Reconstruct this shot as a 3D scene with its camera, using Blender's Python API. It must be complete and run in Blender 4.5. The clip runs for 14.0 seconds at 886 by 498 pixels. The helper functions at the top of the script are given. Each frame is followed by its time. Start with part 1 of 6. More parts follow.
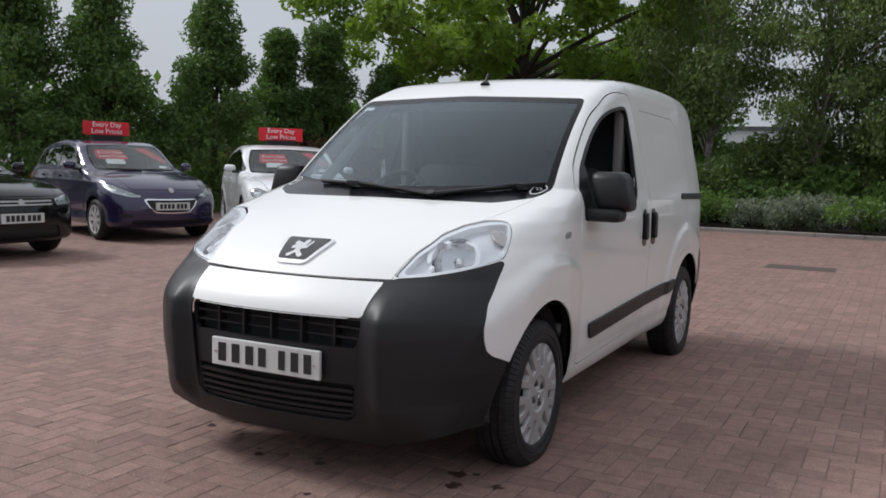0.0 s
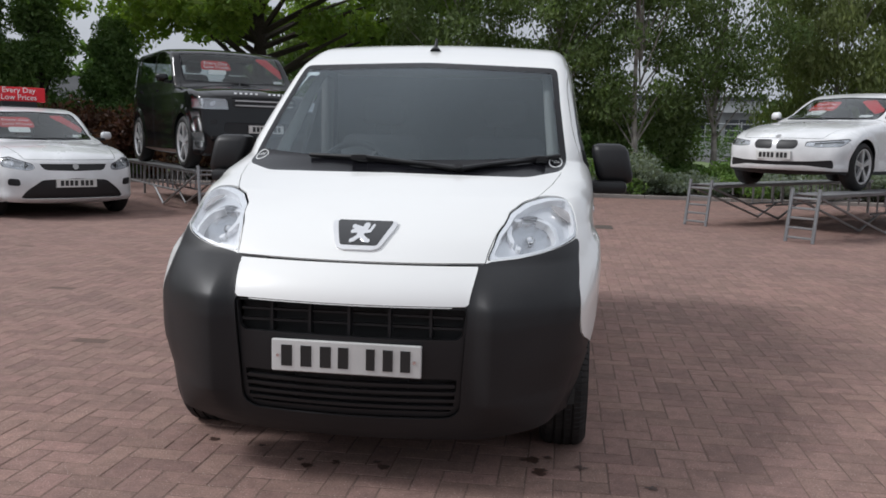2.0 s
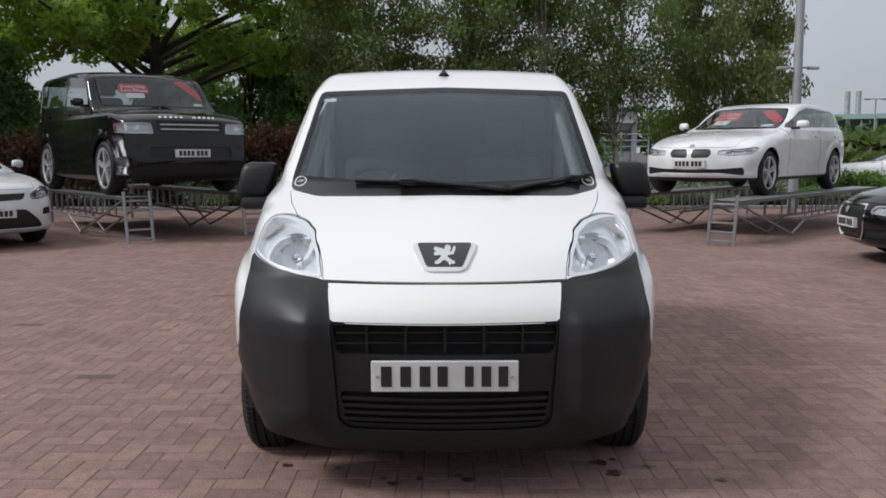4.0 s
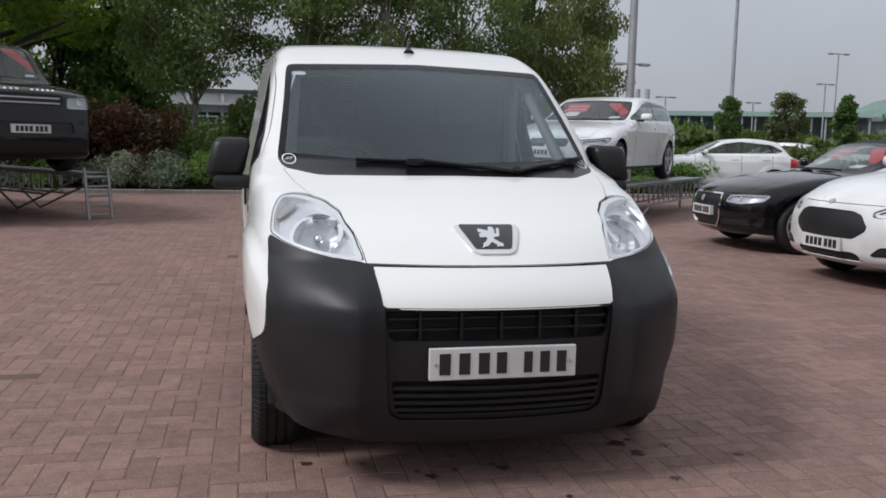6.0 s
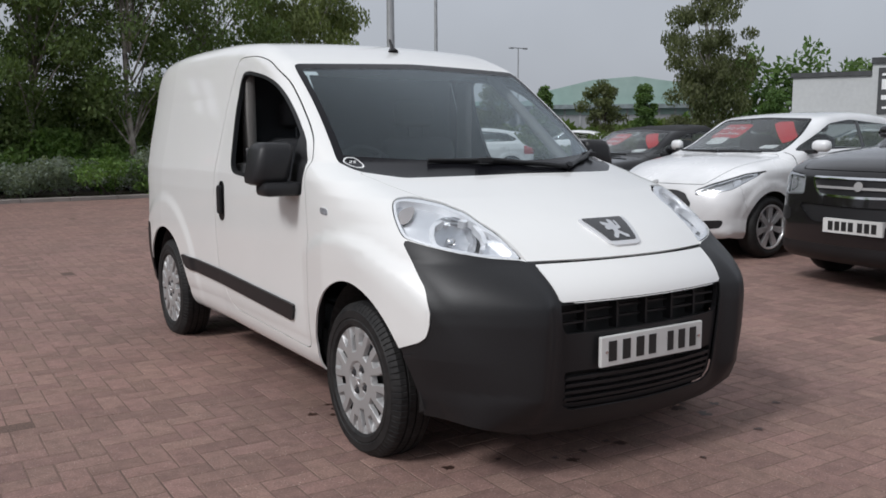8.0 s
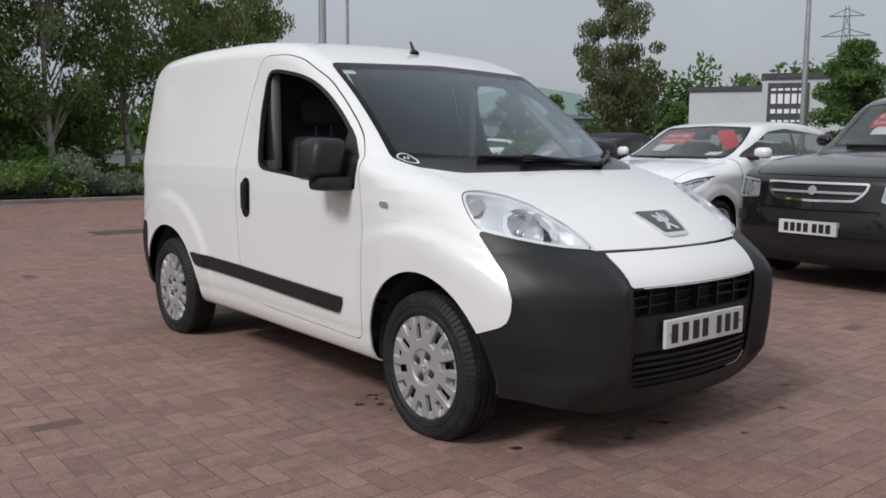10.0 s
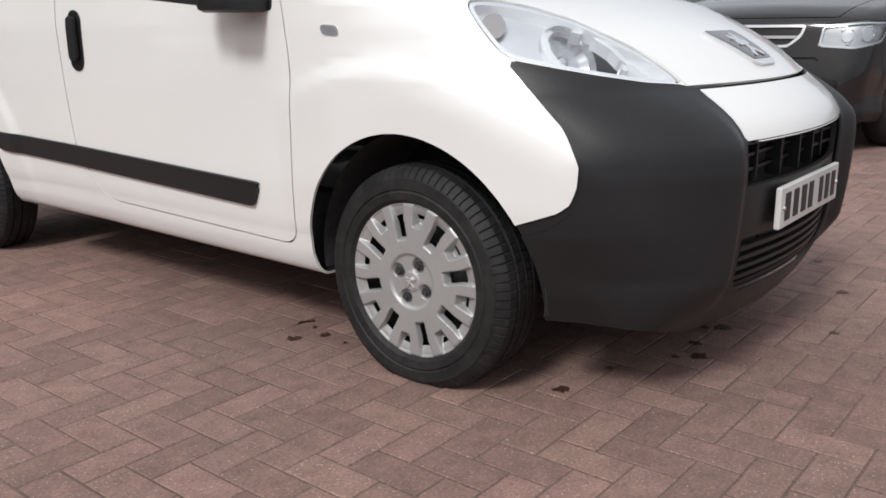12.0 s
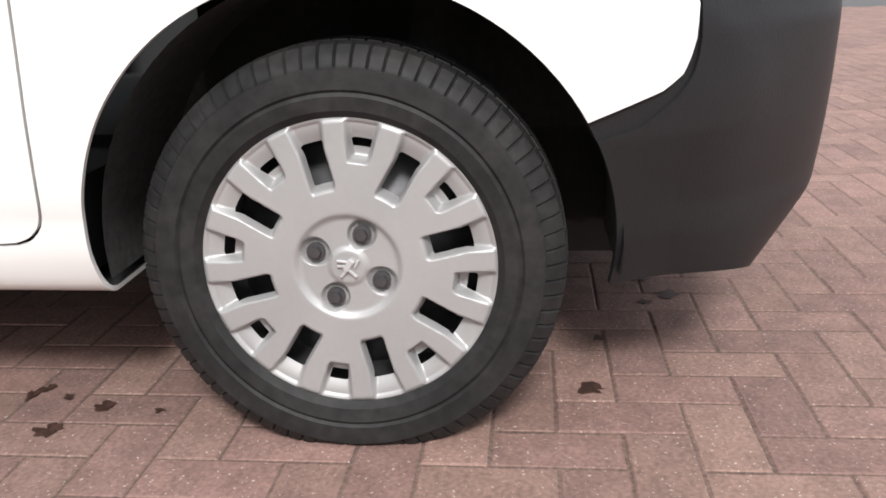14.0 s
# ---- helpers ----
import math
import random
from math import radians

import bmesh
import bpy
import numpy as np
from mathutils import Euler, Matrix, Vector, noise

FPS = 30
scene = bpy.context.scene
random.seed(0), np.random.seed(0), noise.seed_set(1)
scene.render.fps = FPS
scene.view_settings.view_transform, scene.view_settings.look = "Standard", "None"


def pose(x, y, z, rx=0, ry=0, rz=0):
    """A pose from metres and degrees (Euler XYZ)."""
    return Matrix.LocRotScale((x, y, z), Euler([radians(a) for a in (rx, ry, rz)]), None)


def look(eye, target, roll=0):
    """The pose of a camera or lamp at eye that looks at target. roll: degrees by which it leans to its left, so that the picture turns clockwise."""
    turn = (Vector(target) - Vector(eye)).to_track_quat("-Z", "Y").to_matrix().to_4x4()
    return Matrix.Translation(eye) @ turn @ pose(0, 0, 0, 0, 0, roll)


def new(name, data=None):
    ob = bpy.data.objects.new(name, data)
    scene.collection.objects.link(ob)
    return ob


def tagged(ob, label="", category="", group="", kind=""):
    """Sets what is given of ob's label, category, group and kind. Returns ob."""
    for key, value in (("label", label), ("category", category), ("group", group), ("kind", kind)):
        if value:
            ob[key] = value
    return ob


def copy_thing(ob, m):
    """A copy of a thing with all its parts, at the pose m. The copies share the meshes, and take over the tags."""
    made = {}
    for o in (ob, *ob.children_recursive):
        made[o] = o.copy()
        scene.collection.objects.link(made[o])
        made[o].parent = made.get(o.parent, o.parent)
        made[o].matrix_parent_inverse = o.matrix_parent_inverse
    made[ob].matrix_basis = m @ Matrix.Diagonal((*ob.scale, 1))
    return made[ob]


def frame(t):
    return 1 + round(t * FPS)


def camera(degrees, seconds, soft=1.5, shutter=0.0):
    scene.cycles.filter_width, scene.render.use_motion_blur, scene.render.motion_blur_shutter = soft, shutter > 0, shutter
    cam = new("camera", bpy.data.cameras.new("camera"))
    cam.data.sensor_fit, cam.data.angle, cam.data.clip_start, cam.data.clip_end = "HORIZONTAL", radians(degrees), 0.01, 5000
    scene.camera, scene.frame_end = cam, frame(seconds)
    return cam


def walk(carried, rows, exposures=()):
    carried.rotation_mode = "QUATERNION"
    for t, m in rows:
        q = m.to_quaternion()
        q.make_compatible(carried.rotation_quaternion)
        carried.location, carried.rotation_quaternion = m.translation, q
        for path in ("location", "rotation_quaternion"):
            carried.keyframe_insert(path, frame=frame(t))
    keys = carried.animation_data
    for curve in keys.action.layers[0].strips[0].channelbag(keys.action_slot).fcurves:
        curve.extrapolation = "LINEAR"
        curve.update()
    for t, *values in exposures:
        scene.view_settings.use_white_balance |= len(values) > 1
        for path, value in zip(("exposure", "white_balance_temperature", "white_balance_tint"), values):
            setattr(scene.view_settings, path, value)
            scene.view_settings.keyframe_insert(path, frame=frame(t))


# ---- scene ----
cam = camera(54.1, 14.0, 1.7)
PATH = [
    (0, (2.123, -3.335, 1.222), (1.192, -1.575, 1.032), 1.4),
    (0.5, (1.791, -3.383, 1.252), (1.002, -1.559, 1.03), 1.5),
    (1, (1.4, -3.516, 1.252), (0.812, -1.618, 1.023), 2.1),
    (1.5, (1.058, -3.541, 1.222), (0.634, -1.601, 0.987), 2.3),
    (2, (0.714, -3.563, 1.233), (0.441, -1.598, 0.974), 1.4),
    (2.2, (0.586, -3.617, 1.239), (0.369, -1.646, 0.975), 0.5),
    (4.3, (0.002, -3.754, 1.262), (0.0, -1.766, 1.044), 0.0),
    (4.5, (-0.004, -3.737, 1.254), (0.003, -1.749, 1.037), 0.1),
    (5, (-0.195, -3.715, 1.236), (-0.092, -1.729, 1.025), 1.0),
    (5.5, (-0.518, -3.697, 1.234), (-0.244, -1.727, 1.022), 0.8),
    (6, (-0.832, -3.535, 1.221), (-0.404, -1.597, 0.973), 1.3),
    (6.5, (-1.186, -3.442, 1.222), (-0.577, -1.554, 0.966), 1.2),
    (7, (-1.607, -3.327, 1.226), (-0.806, -1.513, 0.965), 2.0),
    (7.5, (-1.926, -3.122, 1.234), (-1.015, -1.363, 0.961), 1.0),
    (8, (-2.323, -2.996, 1.239), (-1.264, -1.319, 0.98), -0.3),
    (8.2, (-2.444, -2.933, 1.236), (-1.337, -1.287, 0.977), -0.1),
    (10.3, (-2.944, -2.665, 1.166), (-1.675, -1.138, 0.93), 1.3),
    (10.5, (-2.909, -2.56, 1.144), (-1.625, -1.045, 0.909), 2.0),
    (11, (-2.733, -2.24, 1.068), (-1.482, -0.708, 0.769), -2.1),
    (11.5, (-2.673, -1.883, 0.982), (-1.31, -0.467, 0.61), -1.5),
    (12, (-2.499, -1.467, 0.955), (-0.997, -0.249, 0.447), -0.7),
    (12.5, (-2.303, -1.124, 0.923), (-0.765, 0.018, 0.35), 0.9),
    (13, (-2.216, -0.728, 0.836), (-0.494, 0.082, 0.219), -0.3),
    (13.5, (-2.066, -0.478, 0.753), (-0.277, 0.08, 0.055), -2.1),
    (14, (-1.973, -0.262, 0.68), (-0.08, -0.06, 0.067), -2.0),
]
walk(cam, [(t, look(eye, target, roll)) for t, eye, target, roll in PATH],
     [(0, 0.02, 6150, 10), (2, 0.0, 6150, 10), (5, -0.1, 6150, 10), (8, -0.17, 6150, 10), (10.3, -0.20, 6200, 10), (11, -0.20, 6250, 10), (12, 0.10, 6330, 10), (13, 0.37, 6380, 10), (13.5, 0.53, 6380, 10), (14, 0.80, 6380, 10)])


# world and sun: a bright overcast sky
world = bpy.data.worlds.new("overcast_sky")
scene.world = world
world.use_nodes = True
wn, wl = world.node_tree.nodes, world.node_tree.links
sky = wn.new("ShaderNodeTexSky")
sky.sky_type, sky.sun_disc = "NISHITA", False
sky.sun_elevation, sky.sun_rotation = radians(44), radians(260)
sky.air_density, sky.dust_density, sky.ozone_density = 1.0, 6.0, 1.0
haze = wn.new("ShaderNodeMix")
haze.data_type, haze.inputs[0].default_value = "RGBA", 0.86
grey = wn.new("ShaderNodeValToRGB")
grey.color_ramp.elements[0].position, grey.color_ramp.elements[0].color = 0.48, (4.6, 4.75, 5.05, 1)
grey.color_ramp.elements[1].position, grey.color_ramp.elements[1].color = 0.95, (8.2, 8.2, 8.3, 1)
coord, sep = wn.new("ShaderNodeTexCoord"), wn.new("ShaderNodeSeparateXYZ")
half = wn.new("ShaderNodeMapRange")
half.inputs[1].default_value = -1.0
cloud = wn.new("ShaderNodeTexNoise")
cloud.inputs["Scale"].default_value, cloud.inputs["Detail"].default_value = 2.2, 4.0
cmix = wn.new("ShaderNodeMapRange")
cmix.inputs[1].default_value, cmix.inputs[2].default_value, cmix.inputs[3].default_value, cmix.inputs[4].default_value = 0.3, 0.7, 0.86, 1.12
mul = wn.new("ShaderNodeMix")
mul.data_type, mul.blend_type, mul.inputs[0].default_value = "RGBA", "MULTIPLY", 1.0
wl.new(coord.outputs["Generated"], sep.inputs[0])
wl.new(sep.outputs["Z"], half.inputs[0])
wl.new(half.outputs[0], grey.inputs[0])
wl.new(coord.outputs["Generated"], cloud.inputs["Vector"])
wl.new(cloud.outputs[0], cmix.inputs[0])
wl.new(grey.outputs[0], mul.inputs[6])
wl.new(cmix.outputs[0], mul.inputs[7])
wl.new(sky.outputs[0], haze.inputs[6])
wl.new(mul.outputs[2], haze.inputs[7])
wl.new(haze.outputs[2], wn["Background"].inputs[0])
wn["Background"].inputs[1].default_value = 0.11
sun = new("sun", bpy.data.lights.new("sun", "SUN"))
sun.data.energy, sun.data.angle, sun.data.color = 2.15, radians(13), (1.0, 0.98, 0.955)
sun.matrix_world = look((-10, -1.8, 9.8), (0, 0, 0))


# materials
def material(name, colour, rough=0.5, metal=0.0, grain=0.0, scale=40.0, bump=0.0, second=None, big=1.5, coat=0.0, spec=0.5, random=0.0, speck=0.0, blotch=0.0, world_grain=False):
    """A surface with variation at two scales: grain (fine) and patches (big); random varies it from piece to piece."""
    m = bpy.data.materials.new(name)
    m.use_nodes = True
    n, l = m.node_tree.nodes, m.node_tree.links
    b = n["Principled BSDF"]
    b.inputs["Roughness"].default_value, b.inputs["Metallic"].default_value = rough, metal
    b.inputs["Coat Weight"].default_value, b.inputs["Coat Roughness"].default_value = coat, 0.04
    b.inputs["Specular IOR Level"].default_value = spec
    b.inputs["Base Color"].default_value = (*colour, 1)
    if grain or bump or second:
        specks = speck
        where = n.new("ShaderNodeNewGeometry").outputs["Position"] if world_grain else n.new("ShaderNodeTexCoord").outputs["Object"]
        fine, patch = n.new("ShaderNodeTexNoise"), n.new("ShaderNodeTexNoise")
        fine.inputs["Scale"].default_value, fine.inputs["Detail"].default_value = scale, 5
        patch.inputs["Scale"].default_value, patch.inputs["Detail"].default_value = big, 4
        l.new(where, fine.inputs["Vector"])
        l.new(where, patch.inputs["Vector"])
        mix = n.new("ShaderNodeMix")
        mix.data_type = "RGBA"
        mix.inputs[6].default_value = (*colour, 1)
        mix.inputs[7].default_value = (*(second or [c * 0.7 for c in colour]), 1)
        ramp = n.new("ShaderNodeMapRange")
        ramp.inputs[1].default_value, ramp.inputs[2].default_value = 0.35, 0.68
        l.new(patch.outputs[0], ramp.inputs[0])
        l.new(ramp.outputs[0], mix.inputs[0])
        val = n.new("ShaderNodeMapRange")
        val.inputs[1].default_value, val.inputs[2].default_value = 0.3, 0.7
        val.inputs[3].default_value, val.inputs[4].default_value = 1 - grain, 1 + grain
        l.new(fine.outputs[0], val.inputs[0])
        hsv = n.new("ShaderNodeHueSaturation")
        l.new(mix.outputs[2], hsv.inputs["Color"])
        l.new(val.outputs[0], hsv.inputs["Value"])
        out = hsv.outputs[0]
        if blotch:
            # weathering a few centimetres across
            bl, br, hb = n.new("ShaderNodeTexNoise"), n.new("ShaderNodeMapRange"), n.new("ShaderNodeHueSaturation")
            bl.inputs["Scale"].default_value, bl.inputs["Detail"].default_value = 17.0, 3
            br.inputs[1].default_value, br.inputs[2].default_value, br.inputs[3].default_value, br.inputs[4].default_value = 0.3, 0.7, 1 - blotch, 1 + blotch
            l.new(where, bl.inputs["Vector"])
            l.new(bl.outputs[0], br.inputs[0])
            l.new(br.outputs[0], hb.inputs["Value"])
            l.new(out, hb.inputs["Color"])
            out = hb.outputs[0]
        if specks:
            dots, edge, lit = n.new("ShaderNodeTexNoise"), n.new("ShaderNodeMapRange"), n.new("ShaderNodeMix")
            dots.inputs["Scale"].default_value, dots.inputs["Detail"].default_value = 150, 3
            edge.inputs[1].default_value, edge.inputs[2].default_value, edge.inputs[4].default_value = 0.645, 0.70, specks
            lit.data_type, lit.inputs[7].default_value = "RGBA", (0.50, 0.41, 0.36, 1)
            l.new(where, dots.inputs["Vector"])
            l.new(dots.outputs[0], edge.inputs[0])
            l.new(edge.outputs[0], lit.inputs[0])
            l.new(out, lit.inputs[6])
            out = lit.outputs[2]
        if random:
            info, rr = n.new("ShaderNodeObjectInfo"), n.new("ShaderNodeMapRange")
            geo, add = n.new("ShaderNodeNewGeometry"), n.new("ShaderNodeMath")
            fr = n.new("ShaderNodeMath")
            add.operation, fr.operation = "ADD", "FRACT"
            l.new(info.outputs["Random"], add.inputs[0])
            l.new(geo.outputs["Random Per Island"], add.inputs[1])
            l.new(add.outputs[0], fr.inputs[0])
            rr.inputs[3].default_value, rr.inputs[4].default_value = 1 - random, 1 + random
            l.new(fr.outputs[0], rr.inputs[0])
            h2, hue = n.new("ShaderNodeHueSaturation"), n.new("ShaderNodeMapRange")
            hue.inputs[3].default_value, hue.inputs[4].default_value = 0.5 - random * 0.035, 0.5 + random * 0.035
            m7 = n.new("ShaderNodeMath")
            f7 = n.new("ShaderNodeMath")
            m7.operation, f7.operation, m7.inputs[1].default_value = "MULTIPLY", "FRACT", 7.31
            l.new(fr.outputs[0], m7.inputs[0])
            l.new(m7.outputs[0], f7.inputs[0])
            l.new(f7.outputs[0], hue.inputs[0])
            l.new(hue.outputs[0], h2.inputs["Hue"])
            l.new(rr.outputs[0], h2.inputs["Value"])
            l.new(out, h2.inputs["Color"])
            out = h2.outputs[0]
        l.new(out, b.inputs["Base Color"])
        rv = n.new("ShaderNodeMapRange")
        rv.inputs[3].default_value, rv.inputs[4].default_value = max(rough - 0.06, 0.02), min(rough + 0.08, 1)
        l.new(patch.outputs[0], rv.inputs[0])
        l.new(rv.outputs[0], b.inputs["Roughness"])
        if bump:
            bp = n.new("ShaderNodeBump")
            bp.inputs["Strength"].default_value, bp.inputs["Distance"].default_value = 0.6, bump
            l.new(fine.outputs[0], bp.inputs["Height"])
            l.new(bp.outputs[0], b.inputs["Normal"])
    return m


def glass(name, tint, rough=0.0, shine=0.045, cast=(1, 1, 1)):
    """Thin tinted pane: a clear film with a glossy face."""
    m = bpy.data.materials.new(name)
    m.use_nodes = True
    n, l = m.node_tree.nodes, m.node_tree.links
    clear, gloss, mix, lw = n.new("ShaderNodeBsdfTransparent"), n.new("ShaderNodeBsdfGlossy"), n.new("ShaderNodeMixShader"), n.new("ShaderNodeLayerWeight")
    clear.inputs[0].default_value, gloss.inputs[0].default_value, gloss.inputs["Roughness"].default_value = (*tint, 1), (*cast, 1), rough
    power, fit = n.new("ShaderNodeMath"), n.new("ShaderNodeMapRange")
    power.operation, power.inputs[1].default_value = "POWER", 5.0
    fit.inputs[3].default_value, fit.inputs[4].default_value = shine, 0.9
    l.new(lw.outputs["Facing"], power.inputs[0])
    l.new(power.outputs[0], fit.inputs[0])
    l.new(fit.outputs[0], mix.inputs[0])
    l.new(clear.outputs[0], mix.inputs[1])
    l.new(gloss.outputs[0], mix.inputs[2])
    l.new(mix.outputs[0], n["Material Output"].inputs[0])
    return m


def leafy(name, colour, second, rnd=0.35):
    m = material(name, colour, 0.55, grain=0.25, scale=9.0, second=second, big=0.5, spec=0.3, random=rnd)
    n, l = m.node_tree.nodes, m.node_tree.links
    tr, mx = n.new("ShaderNodeBsdfTranslucent"), n.new("ShaderNodeMixShader")
    tr.inputs[0].default_value = (colour[0] * 1.3, colour[1] * 1.4, colour[2] * 0.7, 1)
    mx.inputs[0].default_value = 0.42
    l.new(n["Principled BSDF"].outputs[0], mx.inputs[1])
    l.new(tr.outputs[0], mx.inputs[2])
    l.new(mx.outputs[0], n["Material Output"].inputs[0])
    return m


WHITE = material("white_car_paint", (0.80, 0.80, 0.78), 0.32, grain=0.012, scale=6, second=(0.77, 0.77, 0.755), coat=0.9)
PLASTIC = material("black_textured_plastic", (0.0145, 0.0145, 0.0157), 0.42, spec=0.32, grain=0.14, scale=260, bump=0.0006, second=(0.0185, 0.0185, 0.020), big=3)
GLOSSBLACK = material("gloss_black_trim", (0.012, 0.012, 0.013), 0.14, coat=0.5)
DARK = material("dark_underside", (0.02, 0.02, 0.02), 0.8)
LINER = material("wheel_arch_felt", (0.045, 0.044, 0.043), 0.9, grain=0.3, scale=60, bump=0.003)
RUBBER = material("tyre_rubber", (0.0105, 0.0105, 0.011), 0.62, spec=0.32, grain=0.35, scale=60, bump=0.0007, second=(0.021, 0.020, 0.0195), big=11)
SILVER = material("silver_wheel_paint", (0.37, 0.368, 0.368), 0.42, metal=0.35, grain=0.02, scale=90, second=(0.40, 0.395, 0.39), big=7)
ALLOY = material("bright_alloy", (0.80, 0.80, 0.81), 0.30, metal=0.6, grain=0.05, scale=200)
CHROME = material("chrome", (0.86, 0.86, 0.87), 0.08, metal=1.0)
SATIN = material("satin_reflector", (0.92, 0.92, 0.93), 0.22, metal=0.35)
STEEL = material("dark_steel", (0.12, 0.12, 0.125), 0.45, metal=0.8, grain=0.2, scale=40)
SCREEN = glass("windscreen_glass", (0.80, 0.85, 0.86), 0.0, 0.044, (0.88, 0.95, 1.0))
CLEAR = glass("clear_lens", (0.93, 0.94, 0.95))
PLATE_WHITE = material("plate_white", (0.72, 0.72, 0.70), 0.35, grain=0.03, scale=400)
BLACKINK = material("black_ink", (0.015, 0.015, 0.015), 0.5)
GREYCLOTH = material("grey_seat_cloth", (0.035, 0.036, 0.040), 0.9, grain=0.3, scale=300, bump=0.001)
DASH = material("dashboard_plastic", (0.035, 0.035, 0.037), 0.6, grain=0.1, scale=200)
FRIT = material("black_glass_enamel", (0.008, 0.008, 0.010), 0.2, spec=0.18)
LAMPHOUSE = material("lamp_housing_silver", (0.76, 0.77, 0.79), 0.28, metal=0.5)
LAMPGREY = material("lamp_reflector", (0.62, 0.63, 0.65), 0.25, metal=0.6)
BOWL = material("lamp_bowl", (0.74, 0.75, 0.77), 0.20, metal=0.75)
PALETRIM = material("pale_pillar_trim", (0.22, 0.21, 0.20), 0.7, grain=0.06, scale=90)
RED = material("red_sales_card", (0.72, 0.012, 0.024), 0.45, grain=0.04, scale=30)
WHITEINK = material("white_ink", (0.82, 0.82, 0.82), 0.5)
AMBER = material("amber_lens", (0.45, 0.41, 0.39), 0.2, metal=0.5)
REDLENS = material("red_lens", (0.35, 0.012, 0.012), 0.15, coat=0.6)
GALV = material("galvanised_steel", (0.33, 0.335, 0.34), 0.42, metal=0.75, grain=0.12, scale=50, second=(0.3, 0.3, 0.31))
BRICK = material("red_paving_block", (0.228, 0.138, 0.114), 0.84, grain=0.24, scale=120, bump=0.0022, second=(0.198, 0.124, 0.105), big=0.9, random=0.15, speck=0.9, blotch=0.16, world_grain=True)
JOINT = material("jointing_sand", (0.150, 0.098, 0.079), 0.95, grain=0.4, scale=120, bump=0.002)
KERB = material("concrete_kerb", (0.30, 0.27, 0.25), 0.9, grain=0.2, scale=60, bump=0.002)
SOIL = material("bark_mulch", (0.05, 0.036, 0.026), 0.95, grain=0.4, scale=30, bump=0.01)
GRASS = material("mown_grass", (0.085, 0.135, 0.035), 0.9, grain=0.35, scale=14, bump=0.02, second=(0.11, 0.15, 0.05), big=0.12)
OLD_TAR = material("old_brown_tar", (0.055, 0.045, 0.038), 0.85, grain=0.35, scale=50, bump=0.002, second=(0.09, 0.07, 0.058), big=0.3)
ASPHALT = material("grey_asphalt", (0.075, 0.075, 0.077), 0.9, grain=0.25, scale=60, bump=0.002, second=(0.09, 0.088, 0.086), big=0.2)
BARK = material("dark_bark", (0.055, 0.042, 0.032), 0.95, grain=0.35, scale=18, bump=0.01)
BIRCHBARK = material("pale_birch_bark", (0.42, 0.39, 0.35), 0.85, grain=0.3, scale=12, bump=0.004, second=(0.12, 0.10, 0.09), big=6)


# mesh tools
def smax(a, b, k):
    h = np.maximum(k - np.abs(a - b), 0) / k
    return np.maximum(a, b) + h * h * k * 0.25


def poly_sdf(P, u, v):
    """Signed distance of the points (u, v) to the closed polygon P, negative inside."""
    P = np.asarray(P, float)
    best, inside = np.full(len(u), 1e9), np.zeros(len(u), bool)
    for (ax, ay), (bx, by) in zip(P, np.roll(P, -1, 0)):
        ex, ey = bx - ax, by - ay
        wx, wy = u - ax, v - ay
        t = np.clip((wx * ex + wy * ey) / (ex * ex + ey * ey + 1e-12), 0, 1)
        best = np.minimum(best, (wx - ex * t) ** 2 + (wy - ey * t) ** 2)
        cross = (ay > v) != (by > v)
        inside ^= cross & (u < ex * (v - ay) / (by - ay + 1e-12) + ax)
    return np.where(inside, -1, 1) * np.sqrt(best)


def rounded(P, r, steps=6):
    """The polygon P with its corners rounded; r is one length or one for each corner."""
    P, out = np.asarray(P, float), []
    for i in range(len(P)):
        a, b, c = P[i - 1], P[i], P[(i + 1) % len(P)]
        q = r[i] if isinstance(r, (list, tuple)) else r
        la, lc = np.linalg.norm(a - b), np.linalg.norm(c - b)
        s, e = b + (a - b) * min(q / la, 0.48), b + (c - b) * min(q / lc, 0.48)
        for t in np.linspace(0, 1, steps + 1):
            out.append((1 - t) ** 2 * s + 2 * t * (1 - t) * b + t * t * e)
    return np.array(out)


